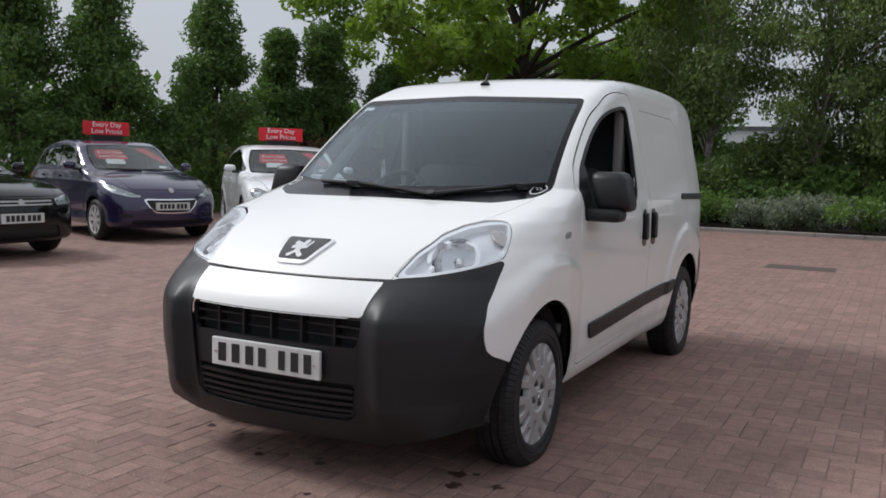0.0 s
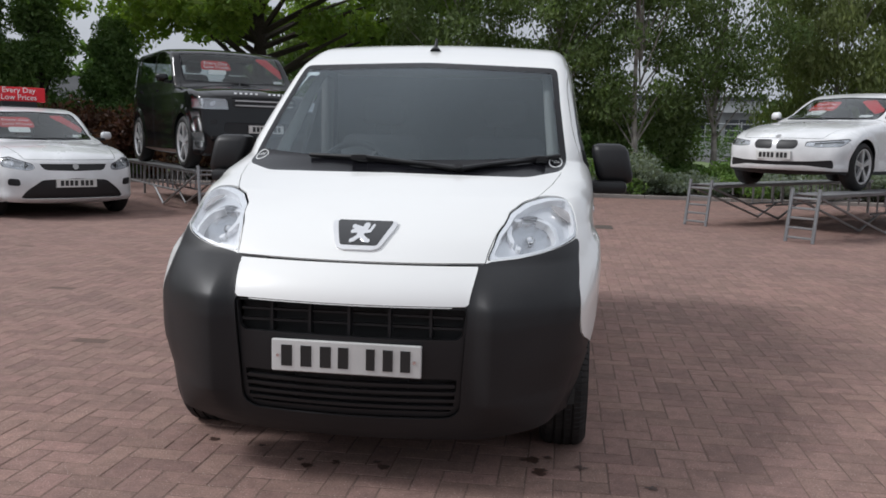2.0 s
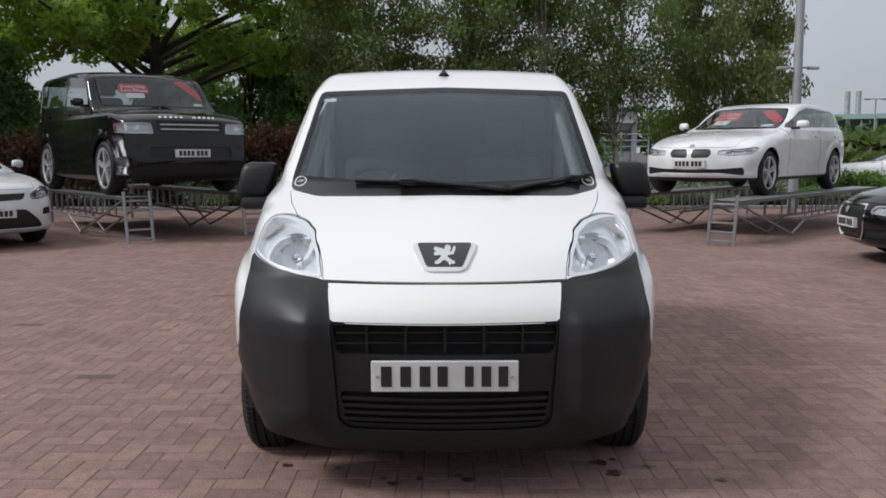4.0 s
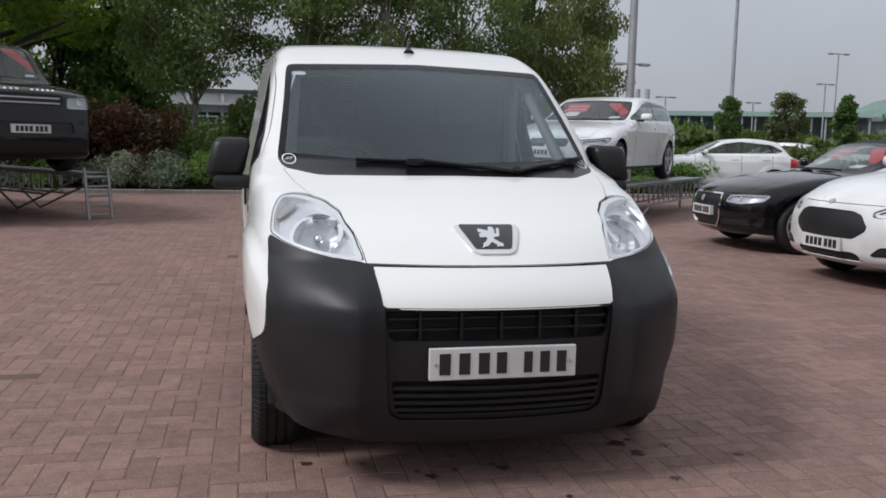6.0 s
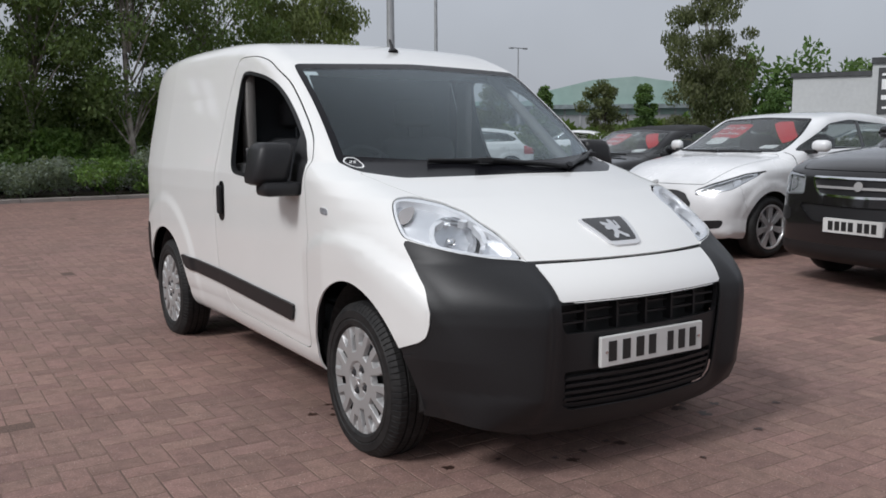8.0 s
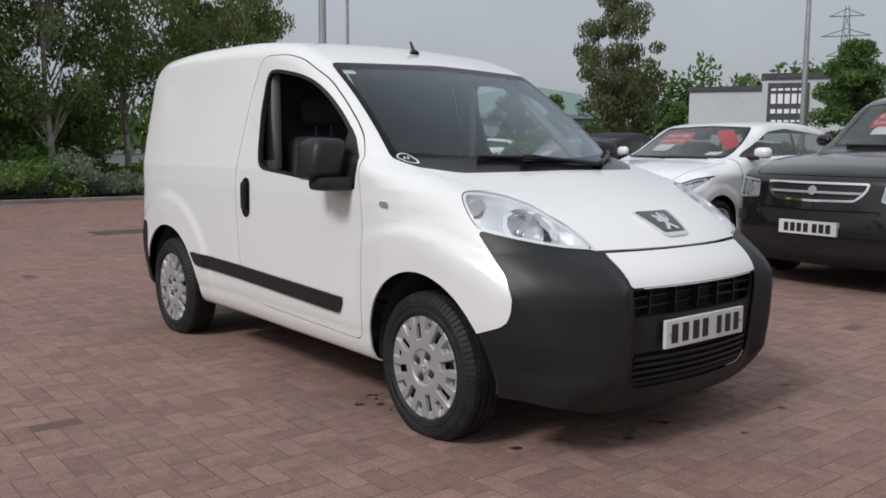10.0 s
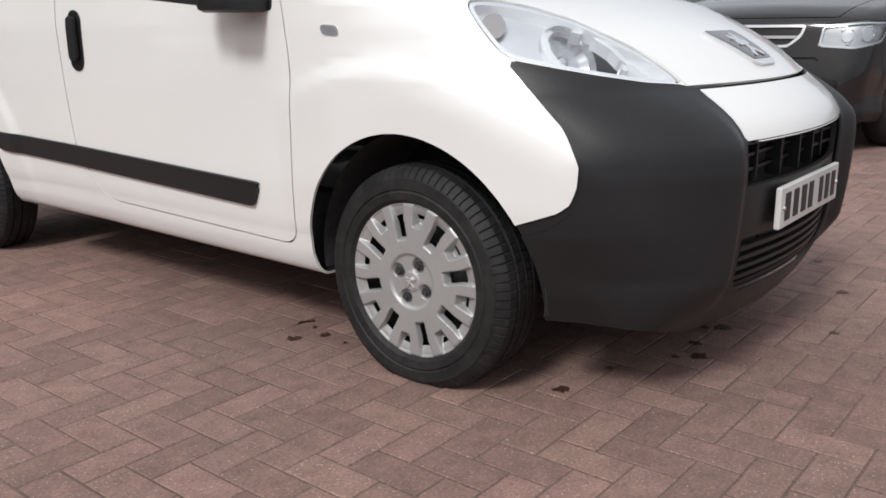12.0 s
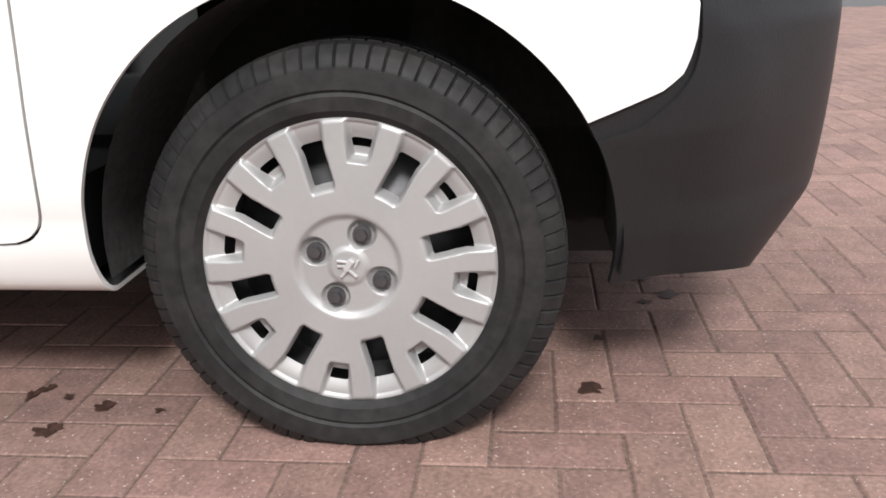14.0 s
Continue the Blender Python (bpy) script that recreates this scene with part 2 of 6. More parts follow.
def body_field(d):
    """The inside-outside function of a vehicle's body: its side view, bent round the nose, between its two flanks."""
    prof = rounded(d["profile"], d["radii"])

    def field(p):
        x, y, z = p[:, 0], p[:, 1], p[:, 2]
        ax = np.abs(x)
        fade = np.clip((d["mid"] - y) / 0.5, 0, 1)
        bend = np.interp(z, *d["bend"]) * fade - d["tail"] * np.clip((y - d["mid"]) / 0.5, 0, 1)
        ease = lambda q: np.clip(q, 0, 1) ** 2 * (3 - 2 * np.clip(q, 0, 1))
        horn = d.get("horn", 0) * ease((ax - 0.408) / 0.09) * ease((0.71 - ax) / 0.22) * np.clip((0.80 - z) / 0.14, 0, 1) * np.clip((z - 0.2) / 0.12, 0, 1) * np.clip(-0.2 - y, 0, 1).clip(0, 0.25) / 0.25
        f = poly_sdf(prof, y + horn - bend * ax ** d["bow"], z + d["crown"] * x * x * np.clip((z - 0.6) / 0.5, 0, 1))
        w = np.interp(z, *d["width"]) - d["nose"] * np.maximum(d["y0"] - y, 0) ** 2 - d["rear"] * np.maximum(y - d["y1"], 0) ** 2
        w = w - d.get("lean", 0) * np.clip((y - 1.2) / 1.5, 0, 1) * np.clip((z - 1.0) / 0.6, 0, 1)
        w = w + d.get("swell", 0) * np.clip((y - 1.6) / 1.0, 0, 1)
        w = w - d.get("tuck", 0) * np.clip(0.46 - z, 0, 1) * np.clip((-0.24 - y) / 0.22, 0, 1)
        for wy, wz, wr, wide, deep, last in d.get("flares", ()):
            rr = np.hypot(y - wy, z - wz)
            rise = np.clip((wr - rr) / wide + 0.5, 0, 1)
            w = w + deep * rise * rise * (3 - 2 * rise) * np.clip((z - 0.22) / 0.3, 0, 1) * np.clip((last - y) / 0.25, 0, 1) * np.clip((y + 0.62) / 0.35, 0, 1)
        return smax(f, ax - w, np.interp(z, *d["round"]))

    return field


def shell(field, core, outer, step):
    """A skin of triangles on the body, with normals: rays from an inner box to an outer one, met with the field."""
    (cx, cy0, cy1, cz0, cz1), (ox, oy0, oy1, oz0, oz1) = core, outer
    xs = np.linspace(0, ox, int(ox / step) + 1)
    ys, zs = np.linspace(oy0, oy1, int((oy1 - oy0) / step) + 1), np.linspace(oz0, oz1, int((oz1 - oz0) / step) + 1)
    pts, tris, index = [], [], {}

    def vid(p):
        key = (round(p[0] * 1e4), round(p[1] * 1e4), round(p[2] * 1e4))
        if key not in index:
            index[key] = len(pts)
            pts.append(p)
        return index[key]

    def face(a, b, make, flip):
        ids = [[vid(make(u, v)) for v in b] for u in a]
        for i in range(len(a) - 1):
            for j in range(len(b) - 1):
                q = [ids[i][j], ids[i + 1][j], ids[i + 1][j + 1], ids[i][j + 1]]
                if flip:
                    q.reverse()
                tris.append((q[0], q[1], q[2]))
                tris.append((q[0], q[2], q[3]))

    face(xs, zs, lambda u, v: (u, oy0, v), False)
    face(xs, zs, lambda u, v: (u, oy1, v), True)
    face(ys, zs, lambda u, v: (ox, u, v), False)
    face(xs, ys, lambda u, v: (u, v, oz1), False)
    P, T = np.array(pts), np.array(tris)
    C = np.stack([np.clip(P[:, 0], 0, cx), np.clip(P[:, 1], cy0, cy1), np.clip(P[:, 2], cz0, cz1)], 1)
    lo, hi = np.zeros(len(P)), np.ones(len(P))
    for _ in range(17):
        mid = (lo + hi) / 2
        out = field(C + (P - C) * mid[:, None]) > 0
        hi, lo = np.where(out, mid, hi), np.where(out, lo, mid)
    V = C + (P - C) * ((lo + hi) / 2)[:, None]
    V[np.abs(P[:, 0]) < 1e-6, 0] = 0
    N = grad(field, V)
    # the other half
    n = len(V)
    on = V[:, 0] == 0
    other = np.where(on, np.arange(n), n + np.cumsum(~on) - 1)
    V2, N2 = V[~on] * (-1, 1, 1), N[~on] * (-1, 1, 1)
    return np.vstack([V, V2]), np.vstack([N, N2]), np.vstack([T, other[T][:, ::-1]])


def grad(field, V, e=0.004):
    N = np.stack([field(V + d) - field(V - d) for d in np.eye(3) * e], 1)
    return N / np.linalg.norm(N, axis=1, keepdims=True).clip(1e-9)


def split(mesh, f):
    """Cuts a skin along the line where f, one value a point, is zero: the piece with f below zero, and the rest."""
    V, N, T = mesh
    f = np.where(np.abs(f) < 1e-6, 1e-6, f)
    s = f < 0
    c = s[T].sum(1)
    ins, outs = [T[c == 3]], [T[c == 0]]
    V2, N2, base = [V], [N], len(V)
    mixed = T[(c == 1) | (c == 2)]
    if len(mixed):
        cm = s[mixed].sum(1)
        odd = np.where((cm == 1)[:, None], s[mixed], ~s[mixed]).argmax(1)
        r = np.arange(len(mixed))
        o, a, b = mixed[r, odd], mixed[r, (odd + 1) % 3], mixed[r, (odd + 2) % 3]
        e = np.sort(np.vstack([np.stack([o, a], 1), np.stack([o, b], 1)]), 1)
        u, inv = np.unique(e, axis=0, return_inverse=True)
        inv = inv.ravel()
        t = (f[u[:, 0]] / (f[u[:, 0]] - f[u[:, 1]]))[:, None]
        V2.append(V[u[:, 0]] * (1 - t) + V[u[:, 1]] * t)
        nn = N[u[:, 0]] * (1 - t) + N[u[:, 1]] * t
        N2.append(nn / np.linalg.norm(nn, axis=1, keepdims=True).clip(1e-9))
        p, q = base + inv[: len(o)], base + inv[len(o):]
        one, two = np.stack([o, p, q], 1), np.vstack([np.stack([p, a, b], 1), np.stack([p, b, q], 1)])
        is1, is2 = cm == 1, np.concatenate([cm == 1, cm == 1])
        ins += [one[is1], two[~is2]]
        outs += [one[~is1], two[is2]]
    V3, N3 = np.vstack(V2), np.vstack(N2)
    return tidy((V3, N3, np.vstack(ins))), tidy((V3, N3, np.vstack(outs)))


def tidy(mesh):
    V, N, T = mesh
    used, inv = np.unique(T, return_inverse=True)
    return V[used], N[used], inv.reshape(T.shape)


def join(*ms):
    V, N, T, n = [], [], [], 0
    for v, nn, t in ms:
        V.append(v), N.append(nn), T.append(t + n)
        n += len(v)
    return np.vstack(V), np.vstack(N), np.vstack(T)


def part(name, data, mat, parent=None, label="", smooth=None):
    """Links a bmesh or a mesh as ONE object under a thing or a part."""
    if isinstance(data, bmesh.types.BMesh):
        me = bpy.data.meshes.new(name)
        data.normal_update()
        data.to_mesh(me)
        data.free()
        if smooth is not None:
            me.shade_smooth()
            me.set_sharp_from_angle(angle=radians(smooth))
    else:
        me = data
    if mat and not me.materials:
        me.materials.append(mat)
    ob = new(name, me)
    if parent:
        ob.parent = parent
    if label:
        ob["label"] = label
    return ob


def skin(name, mesh, mat, parent, thick=0.004, label="", lift=0.0, inner=None):
    """A panel cut from a body's skin, with thickness and closed rims, lit by the skin's own normals."""
    V, N, T = mesh
    if not len(T):
        return None
    V = V + N * lift
    e = np.sort(np.vstack([T[:, [0, 1]], T[:, [1, 2]], T[:, [2, 0]]]), 1)
    d = np.vstack([T[:, [0, 1]], T[:, [1, 2]], T[:, [2, 0]]])
    _, inv, cnt = np.unique(e, axis=0, return_inverse=True, return_counts=True)
    rim = d[cnt[inv.ravel()] == 1]
    n = len(V)
    back = V - N * thick
    r0, r1, b0, b1 = V[rim[:, 0]], V[rim[:, 1]], back[rim[:, 0]], back[rim[:, 1]]
    m = len(rim)
    k = 2 * n + np.arange(m)
    rn = np.cross(r1 - r0, N[rim[:, 0]])
    rn /= np.linalg.norm(rn, axis=1, keepdims=True).clip(1e-9)
    P = np.vstack([V, back, r0, r1, b1, b0])
    Q = np.vstack([N, -N, rn, rn, rn, rn])
    quads = np.stack([k + m, k, k + 3 * m, k + 2 * m], 1)
    me = bpy.data.meshes.new(name)
    me.from_pydata(P.tolist(), [], T.tolist() + (T[:, ::-1] + n).tolist() + quads.tolist())
    if inner:
        me.materials.append(mat)
        me.materials.append(inner)
        me.polygons.foreach_set("material_index", [0] * len(T) + [1] * len(T) + [0] * m)
    me.shade_smooth()
    me.normals_split_custom_set_from_vertices(Q.tolist())
    return part(name, me, mat, parent, label)


def box(bm, a, b, m=None, bevel=0.0):
    """Adds a box from corner a to corner b."""
    a, b = Vector(a), Vector(b)
    t = Matrix.Translation((a + b) / 2) @ Matrix.Diagonal((*[abs(v) for v in (b - a)], 1))
    r = bmesh.ops.create_cube(bm, size=1, matrix=(m or Matrix()) @ t)
    if bevel:
        es = list({e for v in r["verts"] for e in v.link_edges})
        bmesh.ops.bevel(bm, geom=es, offset=bevel, segments=2, profile=0.5, affect="EDGES")
    return bm


def boxes(*ab, bevel=0.0):
    bm = bmesh.new()
    for a, b in ab:
        box(bm, a, b, bevel=bevel)
    return bm


def tube(bm, a, b, r0, r1=None, n=8):
    """Adds a tapered round bar from a to b."""
    a, b = Vector(a), Vector(b)
    d = b - a
    m = Matrix.Translation((a + b) / 2) @ d.to_track_quat("Z", "Y").to_matrix().to_4x4()
    bmesh.ops.create_cone(bm, cap_ends=True, segments=n, radius1=r0, radius2=r0 if r1 is None else r1, depth=d.length, matrix=m)
    return bm


def lathe(profile, n=48):
    """A solid of revolution about the x axis from (along, radius) points."""
    bm = bmesh.new()
    rings = []
    for u, r in profile:
        rings.append([bm.verts.new((u, r * math.cos(2 * math.pi * i / n), r * math.sin(2 * math.pi * i / n))) for i in range(n)])
    for p, q in zip(rings, rings[1:]):
        for i in range(n):
            bm.faces.new((p[i], q[i], q[(i + 1) % n], p[(i + 1) % n]))
    return bm


def prism(outline, depth, m=None):
    """A flat plate: an outline in x, z, from y = 0 back to y = depth."""
    bm = bmesh.new()
    f = [bm.verts.new((x, 0, z)) for x, z in outline]
    b = [bm.verts.new((x, depth, z)) for x, z in outline]
    bm.faces.new(f)
    bm.faces.new(b[::-1])
    for i in range(len(f)):
        j = (i + 1) % len(f)
        bm.faces.new((f[j], f[i], b[i], b[j]))
    bmesh.ops.recalc_face_normals(bm, faces=bm.faces)
    if m:
        bmesh.ops.transform(bm, matrix=m, verts=bm.verts)
    return bm


def thing(name, label, category, m=None, group="", kind=""):
    ob = new(name)
    if m is not None:
        ob.matrix_basis = m
    return tagged(ob, label, category, group, kind)


def patch(field, poly, axis="y", sign=-1, far=1.3, near=0.0, step=0.008, inside=None):
    """A fine skin on a body over an outline, seen along an axis: (x, z) from the front for y, (y, z) from the side for x."""
    P = np.asarray(poly, float)
    (u0, v0), (u1, v1) = P.min(0) - step, P.max(0) + step
    us, vs = np.linspace(u0, u1, int((u1 - u0) / step) + 2), np.linspace(v0, v1, int((v1 - v0) / step) + 2)
    U, W = [g.ravel() for g in np.meshgrid(us, vs, indexing="ij")]
    lo, hi = np.full(len(U), float(near)), np.full(len(U), float(far))
    make = (lambda d: np.stack([U, sign * d, W], 1)) if axis == "y" else (lambda d: np.stack([sign * d, U, W], 1))
    for _ in range(20):
        mid = (lo + hi) / 2
        out = field(make(mid)) > 0
        hi, lo = np.where(out, mid, hi), np.where(out, lo, mid)
    V = make((lo + hi) / 2)
    n = len(vs)
    i = (np.arange(len(us) - 1)[:, None] * n + np.arange(n - 1)).ravel()
    T = np.vstack([np.stack([i, i + n, i + n + 1], 1), np.stack([i, i + n + 1, i + 1], 1)])
    if (axis == "y") != (sign < 0):
        T = T[:, ::-1]
    f = poly_sdf(P, U, W) if inside is None else inside(U, W)
    return split((V, grad(field, V), T), f)[0]


def strokes(U, W, segs):
    """Distance to a drawing made of round-ended strokes (u0, v0, u1, v1, half width)."""
    best = np.full(len(U), 9.0)
    for a, b, c, d, r in segs:
        ex, ey = c - a, d - b
        t = np.clip(((U - a) * ex + (W - b) * ey) / (ex * ex + ey * ey + 1e-12), 0, 1)
        best = np.minimum(best, np.hypot(U - a - ex * t, W - b - ey * t) - r)
    return best


def lettering(words, size, depth=0.002):
    """Raised letters in the built-in font, centred, in the x, y plane."""
    c = bpy.data.curves.new("letters", "FONT")
    c.body, c.size, c.extrude, c.align_x, c.align_y, c.resolution_u = words, size, depth, "CENTER", "CENTER", 2
    ob = bpy.data.objects.new("letters", c)
    scene.collection.objects.link(ob)
    me = bpy.data.meshes.new_from_object(ob.evaluated_get(bpy.context.evaluated_depsgraph_get()))
    bpy.data.objects.remove(ob)
    bpy.data.curves.remove(c)
    return me


# the van: front axle at the origin, nose towards -y
VAN = dict(
    profile=[(-0.56, 0.098), (-0.665, 0.150), (-0.742, 0.27), (-0.765, 0.45), (-0.772, 0.60), (-0.772, 0.665), (-0.74, 0.725), (-0.67, 0.785),
             (-0.56, 0.868), (-0.40, 0.945), (-0.15, 1.030), (0.03, 1.085), (0.45, 1.335), (0.72, 1.485), (0.92, 1.590), (1.05, 1.648),
             (1.32, 1.735), (1.75, 1.768), (2.45, 1.774), (2.95, 1.745), (3.085, 1.65), (3.10, 1.30), (3.12, 1.0), (3.16, 0.62), (3.16, 0.40), (3.08, 0.235), (2.0, 0.235), (0.17, 0.226), (-0.22, 0.098)],
    radii=[0.05, 0.08, 0.10, 0.08, 0.03, 0.03, 0.06, 0.06, 0.08, 0.12, 0.12, 0.04, 0.15, 0.12, 0.08, 0.15, 0.2, 0.2, 0.2, 0.14, 0.12, 0.15, 0.2, 0.12, 0.08, 0.08, 0.05, 0.05, 0.05],
    mid=1.75, tail=0.03, bow=2.0, crown=0.05,
    bend=((0.2, 0.6, 0.8, 0.9, 1.0, 1.06, 1.13, 1.6), (0.26, 0.27, 0.36, 0.26, 0.10, 0.16, 0.42, 0.03)),
    width=((0.15, 0.30, 0.5, 0.75, 0.95, 1.05, 1.25, 1.45, 1.62, 1.80), (0.80, 0.828, 0.842, 0.848, 0.846, 0.838, 0.792, 0.747, 0.715, 0.685)),
    lean=-0.01, y0=-0.05, nose=0.32, y1=2.75, rear=0.15, swell=0.032, horn=0.045, tuck=0.21,
    round=((0.2, 0.35, 0.9, 1.2, 1.55, 1.8), (0.03, 0.18, 0.20, 0.10, 0.09, 0.10)),
    flares=((0.06, 0.0, 0.85, 0.056, 0.023, 0.48), (2.553, 0.30, 0.57, 0.08, 0.012, 9.0)),
)
van_field = body_field(VAN)


def nose_angle(p):
    """Degrees round the nose, from the middle of the bumper to the flanks, seen from above."""
    return np.degrees(np.arctan2(np.abs(p[:, 0]), 0.25 - p[:, 1]))


def wheel(name, parent, place, radius, width, rim_r, side, tyre=RUBBER, spokes=10, rim_mat=SILVER, double=False):
    """A road wheel on the x axis: tyre, dished rim and spokes; side is the way its face looks along x."""
    w = new(name)
    w.parent, w.matrix_basis = parent, pose(*place) @ Matrix.Diagonal((side, 1, 1, 1))
    h, r = width / 2, radius
    prof = [(-h + 0.01, rim_r), (-h, rim_r + 0.02), (-h - 0.004, (r + rim_r) / 2), (-h + 0.008, r - 0.03), (-h + 0.03, r - 0.006), (-0.02, r), (0.02, r),
            (h - 0.03, r - 0.006), (h - 0.008, r - 0.03), (h + 0.004, (r + rim_r) / 2), (h, rim_r + 0.02), (h - 0.01, rim_r)]
    bm = lathe(prof, 40)
    bmesh.ops.recalc_face_normals(bm, faces=bm.faces)
    part("tyre", bm, tyre, w, smooth=50)
    bm = lathe([(h - 0.012, rim_r + 0.002), (h - 0.004, rim_r), (h - 0.01, rim_r - 0.014), (h - 0.09, rim_r - 0.03), (h - 0.10, 0.02), (h - 0.10, 0.0005)], 40)
    part("rim", bm, STEEL if spokes else rim_mat, w, smooth=40)
    if spokes:
        bm = bmesh.new()
        bmesh.ops.create_cone(bm, cap_ends=True, segments=20, radius1=0.07, radius2=0.06, depth=0.05, matrix=pose(h - 0.045, 0, 0, 0, 90, 0))
        for i in range(spokes):
            for off in (-0.10, 0.10) if double else (0.0,):
                box(bm, (h - 0.045, -0.015, 0.04), (h - 0.012, 0.015, rim_r - 0.008), Matrix.Rotation(2 * math.pi * i / spokes + off, 4, "X"))
        bm2 = lathe([(h - 0.03, rim_r - 0.022), (h - 0.003, rim_r - 0.016), (h - 0.003, rim_r), (h - 0.02, rim_r + 0.002)], 40)
        part("lip", bm2, rim_mat, w, smooth=40)
        part("spokes", bm, rim_mat, w)
    return w



def cover_mesh(R=0.214):
    """A pressed wheel cover: sixteen radial valleys, every other one long and deep, with holes, and four bolt pockets."""
    nr, na = 60, 448
    r = np.linspace(0.0005, 1, nr) * R
    a = np.arange(na) * 2 * math.pi / na
    rr, aa = [g.ravel() for g in np.meshgrid(r, a, indexing="ij")]
    step = lambda x: np.clip(x, 0, 1) ** 2 * (3 - 2 * np.clip(x, 0, 1))
    x = 0.004 * (1 - (rr / R) ** 2) - 0.007 * step((0.345 * R - rr) / 0.008 + 0.5) - 0.006 * step((rr - 0.97 * R) / (0.03 * R))
    hole = np.full(len(rr), 9.0)
    for k in range(16):
        big = k % 2 == 0
        d = (aa - math.radians(31.5 + 22.5 * k) + math.pi) % (2 * math.pi) - math.pi
        t = np.abs(rr * np.sin(d)) + np.where(np.cos(d) < 0, 9, 0)
        hw = np.maximum(math.pi * rr / 16 - 0.0150, 0.0185 if big else 0.0105)
        r_in = (0.535 if big else 0.71) * R
        side = step((hw - t) / 0.006) * step((rr - r_in) / 0.005) * step((0.985 * R - rr) / 0.004)
        floor = 0.024 - 0.016 * step((rr - 0.74 * R) / (0.22 * R))
        x = x - side * floor
        far = 0.845 if big else 0.86
        hole = np.minimum(hole, np.maximum.reduce([t - hw + (0.004 if big else 0.0065), r_in + (0.006 if big else 0.018) - rr, rr - far * R]))
    for k in range(4):
        b = math.radians(25 + 90 * k)
        q = np.hypot(rr * np.cos(aa) - 0.051 * math.cos(b), rr * np.sin(aa) - 0.051 * math.sin(b))
        x = x - 0.010 * step((0.0215 - q) / 0.005)
    x = x + 0.006 * step((0.0275 - rr) / 0.004) - 0.0022 * step((0.0235 - rr) / 0.002)
    V = np.stack([x, rr * np.cos(aa), rr * np.sin(aa)], 1)
    i, j = [g.ravel() for g in np.meshgrid(np.arange(nr - 1), np.arange(na), indexing="ij")]
    p, q, s, u = i * na + j, (i + 1) * na + j, (i + 1) * na + (j + 1) % na, i * na + (j + 1) % na
    T = np.vstack([np.stack([p, q, s], 1), np.stack([p, s, u], 1)])
    n = np.zeros_like(V)
    fn = np.cross(V[T[:, 1]] - V[T[:, 0]], V[T[:, 2]] - V[T[:, 0]])
    for k in range(3):
        np.add.at(n, T[:, k], fn)
    n /= np.linalg.norm(n, axis=1, keepdims=True).clip(1e-12)
    _, keep = split((V, n, T), hole)
    mark = np.arange(len(keep[0]))
    for _ in range(600):
        low = mark[keep[2]].min(1)
        before = mark.copy()
        for k in range(3):
            np.minimum.at(mark, keep[2][:, k], low)
        if (before == mark).all():
            break
    main = np.bincount(mark).argmax()
    return tidy((keep[0], keep[1], keep[2][mark[keep[2][:, 0]] == main]))


def tyre_mesh(r=0.311, h=0.092, rim=0.216):
    """A road tyre with grooves round the tread and cuts across its shoulders, flattened where it stands."""
    prof = [(-h + 0.012, rim - 0.004), (-h + 0.002, rim + 0.006), (-h, rim + 0.03), (-h + 0.003, r - 0.040), (-h + 0.007, r - 0.028), (-h + 0.014, r - 0.016), (-h + 0.028, r - 0.004), (-0.040, r - 0.001), (-0.038, r - 0.008), (-0.031, r - 0.008), (-0.029, r),
            (-0.004, r), (-0.003, r - 0.008), (0.003, r - 0.008), (0.004, r), (0.029, r), (0.031, r - 0.008), (0.038, r - 0.008), (0.040, r - 0.001), (h - 0.028, r - 0.004), (h - 0.014, r - 0.016), (h - 0.007, r - 0.028), (h - 0.0045, r - 0.032), (h - 0.0015, r - 0.034), (h - 0.001, r - 0.040),
            (h, rim + 0.034), (h - 0.0035, rim + 0.030), (h - 0.0005, rim + 0.025), (h - 0.002, rim + 0.006), (h - 0.012, rim - 0.004)]
    n = 720
    bm = lathe(prof, n)
    bm.verts.ensure_lookup_table()
    for k, (u, rad) in enumerate(prof):
        for i in range(n):
            v = bm.verts[k * n + i]
            sweep = 0
            slot = (i + sweep) % 9
            if abs(u) > 0.042 and r - 0.030 < rad and slot == 0:
                v.co.y, v.co.z = v.co.y * (1 - 0.004 / rad), v.co.z * (1 - 0.004 / rad)
                v.co.x *= 0.98
            if slot == 4 and 0.004 < abs(u) < 0.03:
                v.co.y, v.co.z = v.co.y * (1 - 0.004 / rad), v.co.z * (1 - 0.004 / rad)
            low = -0.284 - v.co.z
            if low > 0:
                v.co.z = -0.284
                v.co.x *= 1.05
            elif v.co.z < -0.18 and rad > rim + 0.02:
                v.co.x *= 1 + 0.05 * (-0.18 - v.co.z) / 0.104
    bmesh.ops.recalc_face_normals(bm, faces=bm.faces)
    return bm


SHARED = {}


